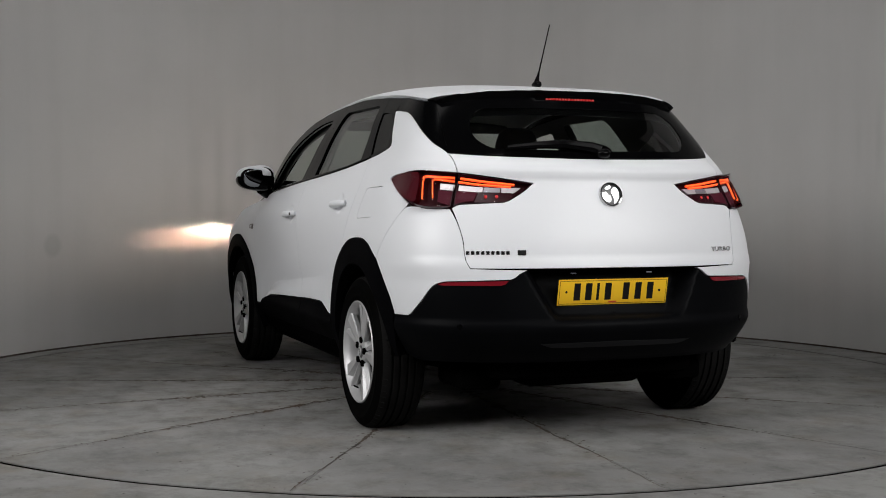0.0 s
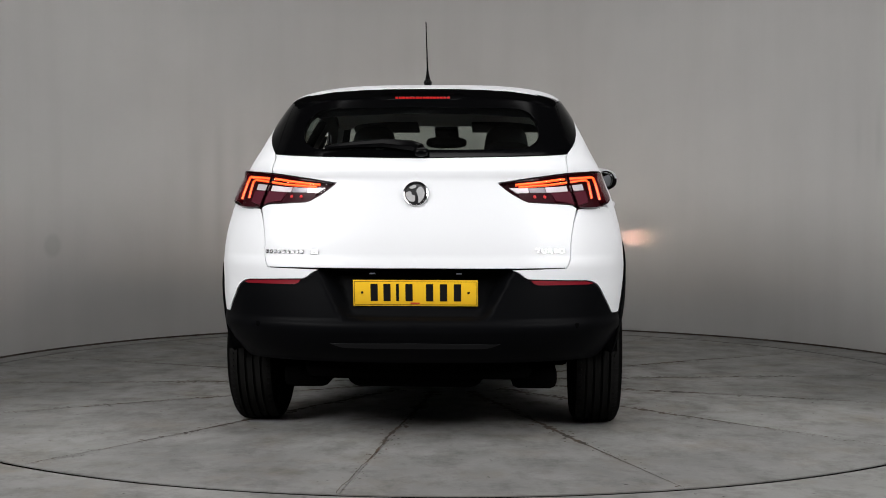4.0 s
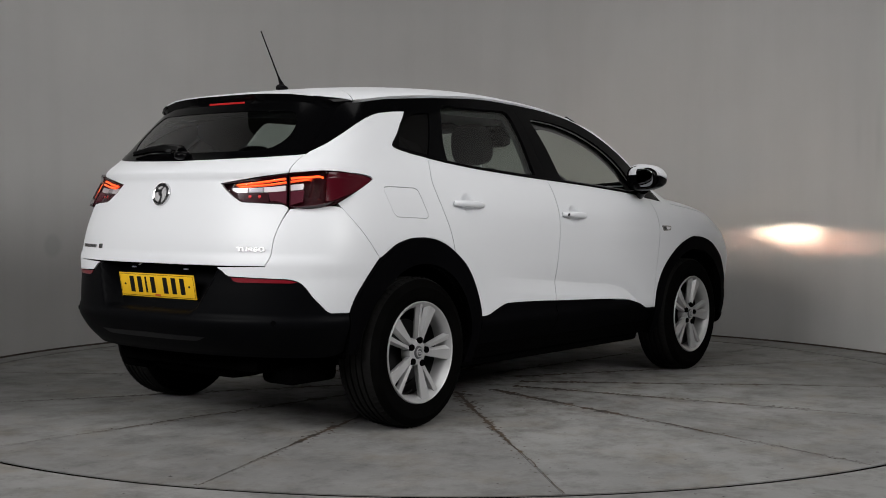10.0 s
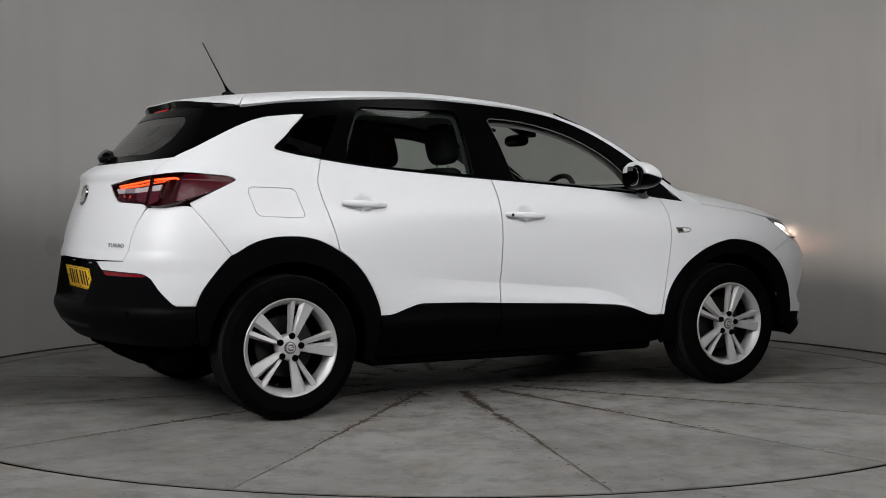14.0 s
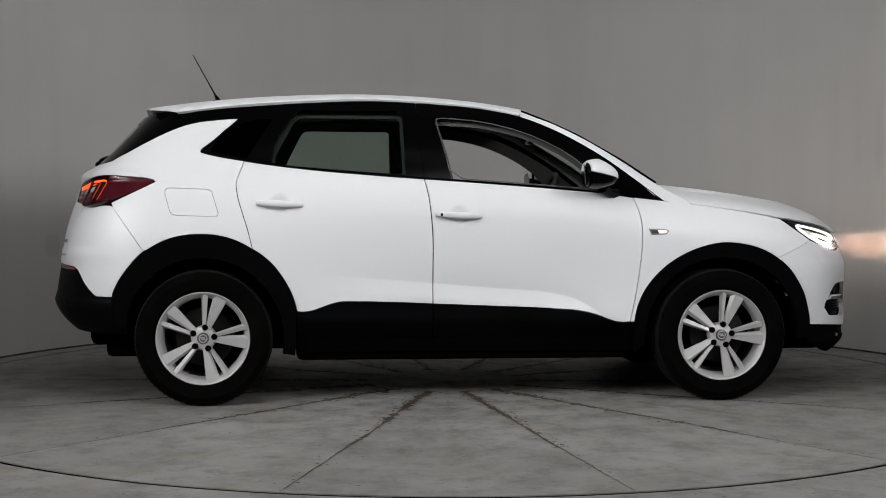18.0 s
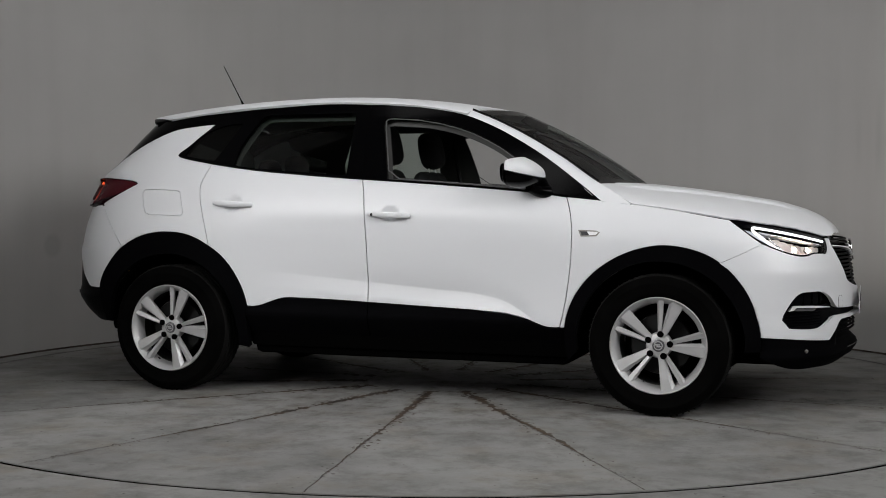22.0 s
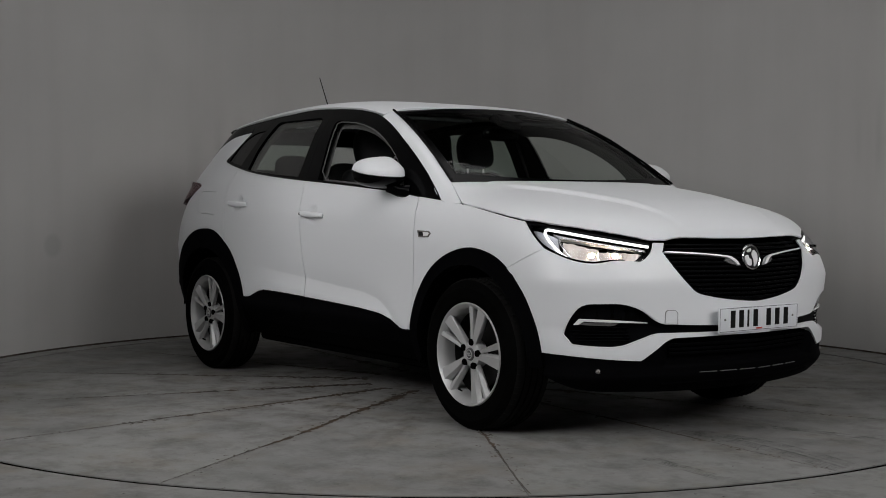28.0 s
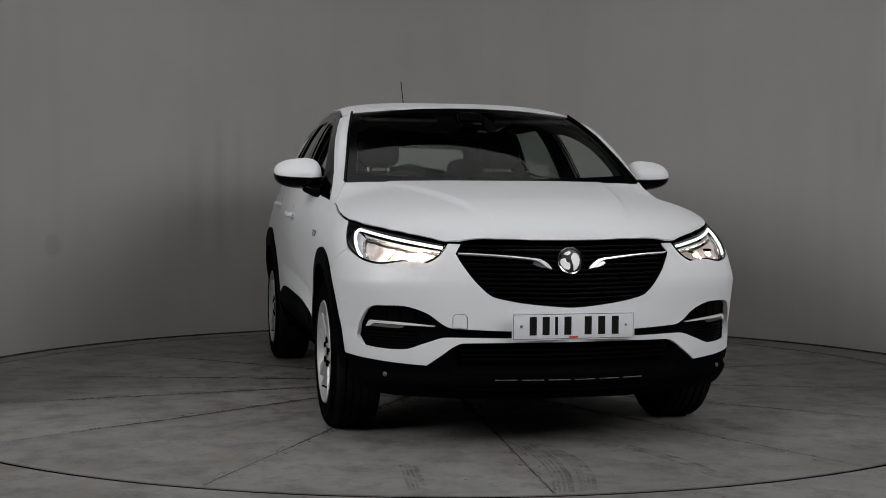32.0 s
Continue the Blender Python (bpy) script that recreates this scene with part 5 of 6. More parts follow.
def underbody():
    bm = joined(box(1.75, 1.56, 0.09, (0, 0, 0.26), 0.03), box(0.95, 1.0, 0.09, (1.55, 0, 0.27), 0.03), box(1.05, 0.98, 0.12, (-1.45, 0, 0.33), 0.04))
    part("floorpan", to_mesh(bm), DARK, CAR, "black underbody")
    part("silencer", to_mesh(box(0.24, 0.60, 0.15, (-1.80, 0.02, 0.30), 0.06, 4)), DARK, CAR)
    part("rear_axle", to_mesh(joined(tube([(-1.30, -0.68, 0.33), (-1.25, -0.4, 0.27), (-1.25, 0.4, 0.27), (-1.30, 0.68, 0.33)], 0.04, 10), box(0.5, 0.09, 0.09, (-1.15, -0.62, 0.31), 0.02), box(0.5, 0.09, 0.09, (-1.15, 0.62, 0.31), 0.02))), DARK, CAR)
    for s in (-1, 1):
        part("rear_undertray", to_mesh(box(0.30, 0.20, 0.10, (-1.72, s * 0.50, 0.27), 0.03)), DARK, CAR)


underbody()


# ---------- lamps ----------
def on_skin(u, z, out=0.0, s=-1):
    p = wrap(np.array([u]), np.array([z]))[0]
    n = wrap_normal(np.array([u]), np.array([z]))[0] * -1
    q = p + n * out
    return Vector((q[0], q[1] if s < 0 else -q[1], q[2])), Vector((n[0], n[1] if s < 0 else -n[1], n[2]))


def bend(pts, r=1):
    """Round the corners of an open line a little."""
    for _ in range(r):
        out = [pts[0]]
        for a, b in zip(pts, pts[1:]):
            out += [(0.8 * a[0] + 0.2 * b[0], 0.8 * a[1] + 0.2 * b[1]), (0.2 * a[0] + 0.8 * b[0], 0.2 * a[1] + 0.8 * b[1])]
        pts = out + [pts[-1]]
    return pts


def polyline_tube(pts, radius, out, s, segs=8):
    return to_mesh(tube([on_skin(u, z, out, s)[0] for u, z in bend(densify_open(pts, 0.05), 2)], radius, segs), angle=60)


def densify_open(pts, step):
    out = []
    for a, b in zip(pts, pts[1:]):
        n = max(1, int(math.hypot(b[0] - a[0], b[1] - a[1]) / step))
        out += [(a[0] + (b[0] - a[0]) * k / n, a[1] + (b[1] - a[1]) * k / n) for k in range(n)]
    return out + [pts[-1]]


def facets(p):
    return 0.006 * np.abs(np.sin(p[:, 0] * 62)) + 0.004 * np.sin(p[:, 0] * 31 + p[:, 1] * 70) - 0.02 * np.exp(-((p[:, 0] - 0.74) ** 2 + (p[:, 1] - 0.825) ** 2) / 0.004)


def head_lamp(s):
    inner = [(1.099, 0.936), (0.924, 0.918), (0.713, 0.886), (0.539, 0.857), (0.555, 0.822), (0.598, 0.795), (0.696, 0.799), (0.795, 0.789), (0.874, 0.799), (0.946, 0.824), (1.025, 0.866), (1.072, 0.907)]
    lamp = part("headlight", panel_mesh(HEAD_LAMP, side=s, out=-0.001, gap=0.002, depth=0.09, holes=[inner], step=0.02), GLOSS_BLACK, CAR, "lit headlight with clear lens and black bezel")
    part("housing", panel_mesh(HEAD_LAMP, side=s, out=-0.085, lip=False, gap=0.004), material("dark_bezel", (0.03, 0.03, 0.032), 0.3, coat=0.4), lamp)
    grey = [(1.099, 0.936), (1.023, 0.925), (0.954, 0.900), (0.949, 0.860), (0.904, 0.805), (0.946, 0.824), (1.025, 0.866), (1.072, 0.907)]
    part("side_bezel", panel_mesh(grey, side=s, out=-0.035, depth=0.03), material("grey_bezel", (0.52, 0.54, 0.58), 0.3, 0.1), lamp)
    band = [(0.548, 0.847), (0.714, 0.874), (0.904, 0.905), (0.985, 0.918), (0.954, 0.899), (0.944, 0.893), (0.879, 0.885), (0.715, 0.859), (0.560, 0.832)]
    part("inner_bezel", panel_mesh(band, side=s, out=-0.028, depth=0.015, step=0.02), material("satin_bezel", (0.42, 0.43, 0.45), 0.3, 0.3), lamp)
    bowl = [(0.936, 0.888), (0.879, 0.880), (0.715, 0.855), (0.560, 0.828), (0.600, 0.797), (0.697, 0.801), (0.795, 0.791), (0.874, 0.801), (0.925, 0.835)]
    part("reflector", panel_mesh(bowl, side=s, out=-0.042, shape=facets, step=0.010, depth=0.03), BOWL, lamp, "silvered reflector tinted for the warm bulb light")
    part("light_guide", polyline_tube([(0.536, 0.851), (0.714, 0.880), (0.904, 0.911), (1.016, 0.927), (1.022, 0.905), (0.954, 0.838), (0.913, 0.808)], 0.0060, -0.014, s), LIGHT_WHITE, lamp, "white daytime light strip")
    part("light_guide", polyline_tube([(0.552, 0.832), (0.715, 0.862), (0.879, 0.888), (0.944, 0.896), (0.943, 0.870), (0.893, 0.813)], 0.0036, -0.022, s), REFLECTOR, lamp, "satin silver trim line")
    for u, z in ((0.799, 0.828), (0.689, 0.823)):
        p, n = on_skin(u, z, -0.036, s)
        bm = bmesh.new()
        bmesh.ops.create_uvsphere(bm, u_segments=16, v_segments=10, radius=0.0045)
        bm.transform(Matrix.Translation(p))
        part("bulb", to_mesh(bm, angle=80), BULB, lamp)
        fin = lathe([(0.016, 0.0), (0.015, 0.012), (0.008, 0.02)], 24)
        q = Vector((0, 1, 0)).rotation_difference(-n).to_matrix().to_4x4()
        fin.transform(Matrix.Translation(p) @ q)
        part("bulb_collar", to_mesh(fin), STEEL, lamp)
    for k in range(5):
        u = 0.655 + 0.055 * k
        a, _ = on_skin(u, 0.800 - 0.002 * k, -0.030, s)
        b, _ = on_skin(u + 0.01, 0.835 + 0.006 * k, -0.040, s)
        part("reflector_rib", to_mesh(tube([a, b], 0.0022, 6)), BOWL, lamp)
    # dipped-beam projector: a lit slot at the back of a black box
    p, _ = on_skin(0.745, 0.826, 0.003, s)
    aim = pose(p.x, p.y, p.z, 0, 1.2, 12 * s)
    core, _ = on_skin(0.628, 0.819, 0.003, s)
    core_aim = pose(core.x, core.y, core.z, 0, 0.4, 10 * s)
    h, w, d = 0.00125, 0.0058, 0.022
    bm = joined(box(0.004, 2 * w + 0.012, 2 * h + 0.008, (-d - 0.004, 0, 0), 0), box(d, 2 * w + 0.012, 0.004, (-d / 2, 0, h + 0.002), 0), box(d, 2 * w + 0.012, 0.004, (-d / 2, 0, -h - 0.002), 0), box(d, 0.004, 2 * h, (-d / 2, w + 0.004, 0), 0), box(d, 0.004, 2 * h, (-d / 2, -w - 0.004, 0), 0))
    bm.transform(aim)
    part("projector", to_mesh(bm), PITCH, lamp)
    bm = box(0.004, 2 * w, 2 * h * 0.7, (-d + 0.004, 0, 0.001), 0)
    bm.transform(aim)
    part("dipped_beam", to_mesh(bm), BEAM, lamp)
    h, w, d = 0.0009, 0.0035, 0.024
    bm = joined(box(d, 2 * w + 0.008, 0.002, (-d / 2, 0, h + 0.001), 0), box(d, 2 * w + 0.008, 0.002, (-d / 2, 0, -h - 0.001), 0), box(d, 0.002, 2 * h, (-d / 2, w + 0.001, 0), 0), box(d, 0.002, 2 * h, (-d / 2, -w - 0.001, 0), 0), box(0.002, 2 * w + 0.008, 2 * h + 0.004, (-d - 0.001, 0, 0), 0))
    bm.transform(core_aim)
    part("projector", to_mesh(bm), PITCH, lamp)
    bm = box(0.002, 2 * w, 2 * h, (-d + 0.001, 0, 0), 0)
    bm.transform(core_aim)
    part("beam_core", to_mesh(bm), BEAM_CORE, lamp)
    part("lens", panel_mesh(HEAD_LAMP, side=s, out=0.0005, gap=0.004, lip=False), CLEAR_LENS, lamp, "clear lens")
    return lamp


BEAM = material("dipped_beam", (1, 1, 1), 0.3, emit=(1.0, 0.55, 0.38), power=600000.0)
BEAM_CORE = material("beam_core", (1, 1, 1), 0.3, emit=(1.0, 0.78, 0.56), power=4500000.0)


def lamp_bulge(p):
    k = np.clip(1 - np.abs(p[:, 0] - 4.79) / 0.27, 0, 1)
    return 0.034 * k * k * (3 - 2 * k)


def tail_lamp(s):
    outer = [p for p in TAIL_LAMP if p[0] <= 4.94 and p != TAIL_LAMP[13]]
    innr = [(4.944, 1.155), (5.134, 1.133), (5.307, 1.113), (5.221, 1.052), (5.177, 1.033), (4.977, 1.024), (4.949, 1.010)]
    plum = material("plum_lens", (0.022, 0.0016, 0.0042), 0.2, coat=0.1, spec=0.15)
    silver = material("silver_lens", (0.55, 0.53, 0.54), 0.25, 0.3)
    smoke = material("smoked_lens", (0.28, 0.28, 0.30), 0.2, 0.4)

    def ccw(q):
        return q if signed_area(q) > 0 else q[::-1]

    def lens(name, poly, out, mat, ob, depth=0.0, **more):
        part(name, panel_mesh(poly, side=s, out=out, lip=depth > 0, depth=depth, shape=lamp_bulge, gap=0.0, **more), mat, ob)

    ends = []
    for poly, label in ((outer, "lit red tail light on the body corner"), (innr, "lit red tail light on the tailgate")):
        ob = part("tail_light", panel_mesh(poly, side=s, out=-0.003, depth=0.035, shape=lamp_bulge, step=0.02, holes=[inset(ccw(poly), 0.007)]), plum, CAR, label)
        lens("housing", poly, -0.034, DARK_RED, ob, step=0.03)
        lens("cover", poly, 0.001, TAIL_COVER, ob, step=0.02)
        ends.append(ob)
    lamp, gate = ends
    for ob, hi, lo in ((lamp, 4.936, 4.0), (gate, 9.0, 4.948)):
        for pts, r in (([(5.220, 1.108), (4.991, 1.129), (4.797, 1.144), (4.778, 1.136), (4.779, 1.110), (4.802, 1.034)], 0.0056), ([(5.205, 1.099), (4.991, 1.114), (4.908, 1.118), (4.840, 1.121), (4.828, 1.112), (4.850, 1.041)], 0.0050)):
            dense = [p for p in densify_open(pts, 0.012) if lo < p[0] < hi]
            if len(dense) < 3:
                continue
            spine = [on_skin(u, z, -0.010 + float(lamp_bulge(np.array([[u, z]]))[0]), s)[0] for u, z in dense]
            if ob is gate:
                strip = tube(spine, r, 8)
                core = tube([on_skin(u, z, -0.0055 + float(lamp_bulge(np.array([[u, z]]))[0]), s)[0] for u, z in dense], r * 0.42, 6)
            else:
                # a flat guide that shines to the rear
                strip, core = bmesh.new(), bmesh.new()
                for bm, d0, d1, wide in ((strip, 0.004, 0.0052, r), (core, 0.0030, 0.0038, r * 0.42)):
                    rows = []
                    for k, p in enumerate(spine):
                        run = spine[min(k + 1, len(spine) - 1)] - spine[max(k - 1, 0)]
                        across = Vector((0, -run.z, run.y)).normalized() * wide
                        rows.append([bm.verts.new(p + Vector((dx, 0, 0)) + across * c) for dx, c in ((d0, -1), (d0, 1), (d1, 1), (d1, -1))])
                    for a, b in zip(rows, rows[1:]):
                        for k in range(4):
                            bm.faces.new((a[k], a[(k + 1) % 4], b[(k + 1) % 4], b[k]))
                # a low dark wall added on its outer side hides the glow from beside
                wall, rows = bmesh.new(), []
                for (u, z), p in zip(dense, spine):
                    if z < 1.136:
                        q = p + Vector((0.0052, (r + 0.0012) * s, 0))
                        rows.append([wall.verts.new(q + Vector((dx, dy * s, 0))) for dx, dy in ((0, 0), (-0.014, 0), (-0.014, 0.0012), (0, 0.0012))])
                for a, b in zip(rows, rows[1:]):
                    for k in range(4):
                        wall.faces.new((a[k], a[(k + 1) % 4], b[(k + 1) % 4], b[k]))
                part("lamp_baffle", to_mesh(wall), DARK_RED, ob)
            part("light_strip", to_mesh(strip, angle=60), RED_GLOW if ob is gate else CORNER_GLOW, ob, "glowing orange-red light strip")
            part("strip_core", to_mesh(core, angle=60), STRIP_CORE, ob)
    lens("rear_lens", [(5.048, 1.076), (4.952, 1.078), (4.952, 1.022), (4.980, 1.032), (5.036, 1.040)], -0.006, RED_LENS, gate, 0.012)
    lens("inner_lens", [(5.212, 1.074), (5.052, 1.076), (5.040, 1.036), (5.170, 1.038), (5.212, 1.055)], -0.008, plum, gate, 0.012)
    # reflex dots, their red shine put in as a weak glow
    for u in (5.090, 5.141):
        q, n = on_skin(u, 1.057, -0.002 + float(lamp_bulge(np.array([[u, 1.057]]))[0]), s)
        dot = lathe([(0.0, -0.002), (0.005, -0.0012), (0.0075, 0.001)], 20)
        dot.transform(Matrix.Translation(q) @ Vector((0, -1, 0)).rotation_difference(n).to_matrix().to_4x4())
        part("reflex_dot", to_mesh(dot, angle=60), RED_DOT, gate)
    lens("upper_lens", [(5.285, 1.112), (5.134, 1.128), (4.952, 1.150), (4.952, 1.142), (5.225, 1.119)], -0.006, plum, gate, 0.010)
    lens("lower_lens", [(4.934, 1.075), (4.868, 1.075), (4.874, 1.028), (4.934, 1.016)], -0.010, RED_LENS, lamp, 0.010)
    lens("clear_section", [(5.252, 1.096), (5.160, 1.097), (5.160, 1.077), (5.225, 1.077)], -0.010, silver, gate, 0.010, step=0.012)
    lens("clear_section", [(5.155, 1.097), (5.075, 1.100), (5.075, 1.079), (5.155, 1.078)], -0.012, smoke, gate, 0.010, step=0.012)
    lens("clear_section", [(5.070, 1.100), (4.956, 1.103), (4.957, 1.081), (5.070, 1.079)], -0.010, silver, gate, 0.010, step=0.012)
    lens("clear_section", [(4.937, 1.104), (4.868, 1.105), (4.872, 1.080), (4.934, 1.080)], -0.012, silver, lamp, 0.010, step=0.012)
    lens("side_lens", [(4.745, 1.158), (4.588, 1.153), (4.522, 1.147), (4.488, 1.136), (4.550, 1.104), (4.662, 1.058), (4.752, 1.023), (4.772, 1.025), (4.760, 1.10)], -0.003, material("ruby_lens", (0.052, 0.003, 0.007), 0.2, coat=0.15, spec=0.2), lamp, 0.03, step=0.02)


for s in (-1, 1):
    head_lamp(s)
    tail_lamp(s)


EMBLEM_GREY = material("emblem_grey", (0.012, 0.012, 0.013), 0.3, 0.3)
RING_CHROME = material("ring_chrome", (0.62, 0.62, 0.63), 0.14, 1.0)
NAME_CHROME = material("name_chrome", (0.34, 0.34, 0.35), 0.16, 1.0)


def badge(x, z, radius, facing, tilt, shine):
    """A round chrome emblem: ring, dark field and a plain curved shape."""
    ring = lathe([(radius, 0.004), (radius, -0.006), (radius * 0.96, -0.010), (radius * 0.86, -0.008), (radius * 0.84, -0.003)], 48)
    field = lathe([(0.0, -0.006), (radius * 0.6, -0.004), (radius * 0.86, -0.002)], 48)
    # plain swept shapes inside
    shapes = ([(0.0, 0.25), (0.3, 0.66), (0.66, 0.25), (0.58, -0.4), (0.15, -0.82), (0.2, -0.35), (0.1, 0.0)],
              [(-0.75, 0.1), (-0.35, 0.22), (-0.3, -0.1), (-0.02, -0.15), (-0.08, -0.68), (-0.5, -0.58), (-0.74, -0.2)], [(-0.55, 0.5), (-0.05, 0.75), (0.05, 0.52), (-0.3, 0.36)])
    sweeps = joined(*[prism([(radius * a * 1.06, radius * b * 1.0) for a, b in rounded(q, 1)], 0.008) for q in shapes])
    m = pose(x, 0, z, 0, 0, facing) @ pose(0, 0, 0, tilt)
    b = part("emblem", to_mesh(ring), RING_CHROME, CAR, "round chrome emblem")
    b.matrix_local = m
    part("emblem_field", to_mesh(field), EMBLEM_GREY, b)
    part("emblem_shape", to_mesh(sweeps), shine, b)


def plate(x, z, facing, tilt, mat, label):
    """A registration plate; its characters are plain bars."""
    m = pose(x, 0, z, 0, 0, facing) @ pose(0, 0, 0, tilt)
    base = prism([(a, b) for a, b in rounded([(-0.260, -0.0555), (0.260, -0.0555), (0.260, 0.0555), (-0.260, 0.0555)], 0)], 0.004, 0.0015)
    p = part("number_plate", to_mesh(base), mat, CAR, label)
    p.matrix_local = m
    edge = [(-0.254, -0.0495), (0.254, -0.0495), (0.254, 0.0495), (-0.254, 0.0495)]
    for a, b in zip(edge, edge[1:] + edge[:1]):
        part("plate_border", to_mesh(tube([(a[0], -0.0044, a[1]), (b[0], -0.0044, b[1])], 0.0009, 6)), INK, p)
    for c in (-0.172, -0.118, -0.074, -0.026, 0.060, 0.118, 0.176):
        w = 0.015 if c != -0.074 else 0.006
        bar = prism([(c - w, -0.0345), (c + w, -0.0345), (c + w, 0.0395), (c - w, 0.0395)], 0.0008)
        bar.transform(Matrix.Translation((0, -0.0041, 0)))
        part("character_bar", to_mesh(bar), INK, p)
    mark = prism([(-0.02, -0.047), (0.018, -0.047), (0.018, -0.040), (-0.02, -0.040)], 0.0008)
    mark.transform(Matrix.Translation((0, -0.0041, 0)))
    part("maker_bar", to_mesh(mark), RED_INK, p)
    for sx in (-1, 1):
        b = lathe([(0.0, -0.0075), (0.004, -0.007), (0.0055, -0.004)], 14)
        b.transform(Matrix.Translation((sx * 0.222, 0, 0.002)))
        part("plate_screw", to_mesh(b), INK if mat is YELLOW else STEEL, p)


def upright(n):
    """A turn that faces n and stays level."""
    side = Vector((0, 0, 1)).cross(n).normalized()
    return Matrix((side, -n, n.cross(side))).transposed().to_4x4()


def emblems():
    badge(2.202, 0.794, 0.0565, 90, -8, CHROME)
    badge(-2.092, 1.066, 0.0545, -90, -15, material("bright_chrome", (0.70, 0.70, 0.71), 0.2, 0.6))
    plate(2.252, 0.5325, 90, 1, WHITE_PLATE, "white front number plate with black character bars")
    plate(-2.122, 0.6545, -90, 11, YELLOW, "yellow rear number plate with black character bars")
    # model name: plain chrome bars of its size
    for k in range(9):
        p, n = on_skin(5.030 + 0.0215 * k, 0.823, 0.002, 1)
        part("name_bar", box(0.0145, 0.003, 0.016, p, 0.001, turn=upright(n)), NAME_CHROME, CAR)
    p, n = on_skin(5.262, 0.824, 0.002, 1)
    part("name_bar", box(0.036, 0.003, 0.022, p, 0.001, turn=upright(n)), NAME_CHROME, CAR)
    # engine badge
    data = bpy.data.curves.new("word", "FONT")
    data.body, data.size, data.extrude, data.align_x, data.align_y, data.space_character = "TURBO", 0.030, 0.002, "CENTER", "CENTER", 1.12
    tmp = new("word", data)
    mesh = bpy.data.meshes.new_from_object(tmp.evaluated_get(bpy.context.evaluated_depsgraph_get()))
    bpy.data.objects.remove(tmp)
    p, n = on_skin(5.113, 0.828, 0.003, -1)
    mesh.transform(Matrix.Diagonal((1.25, 0.9, 1, 1)))
    # letters stand up and face outwards
    right = Vector((0, 0, 1)).cross(n).normalized()
    up = n.cross(right)
    m = Matrix((right, up, n)).transposed().to_4x4()
    m.translation = p
    mesh.transform(m)
    part("engine_badge", mesh, DARK_CHROME, CAR, "chrome lettering TURBO")
    for s in (-1, 1):
        side = [(1.906, 0.900), (1.817, 0.897), (1.799, 0.888), (1.815, 0.870), (1.892, 0.868)]
        b = part("wing_badge", panel_mesh(side, side=s, out=0.004, depth=0.006, gap=0.0, holes=[inset(side[::-1] if signed_area(side) < 0 else side, 0.006)], step=0.01), STEEL, CAR, "small chrome side badge")
        part("wing_badge_field", panel_mesh(side, side=s, out=0.002, gap=0.004, depth=0.004, step=0.01), EMBLEM_GREY, b)
        chip = [(1.862, 0.894), (1.815, 0.891), (1.806, 0.887), (1.820, 0.875), (1.850, 0.874)]
        part("wing_badge_chip", panel_mesh(chip, side=s, out=0.004, gap=0.0, depth=0.003, step=0.01), CHROME, b)
        part("rear_reflector", panel_mesh([(5.208, 0.710), (4.946, 0.703), (4.894, 0.691), (4.924, 0.684), (5.171, 0.685)], side=s, out=0.004, depth=0.012), material("red_reflector", (0.15, 0.007, 0.013), 0.2, coat=0.4), CAR, "red bumper reflector")


emblems()


BEZEL_GREY = material("dull_grey_plastic", (0.06, 0.06, 0.062), 0.4)


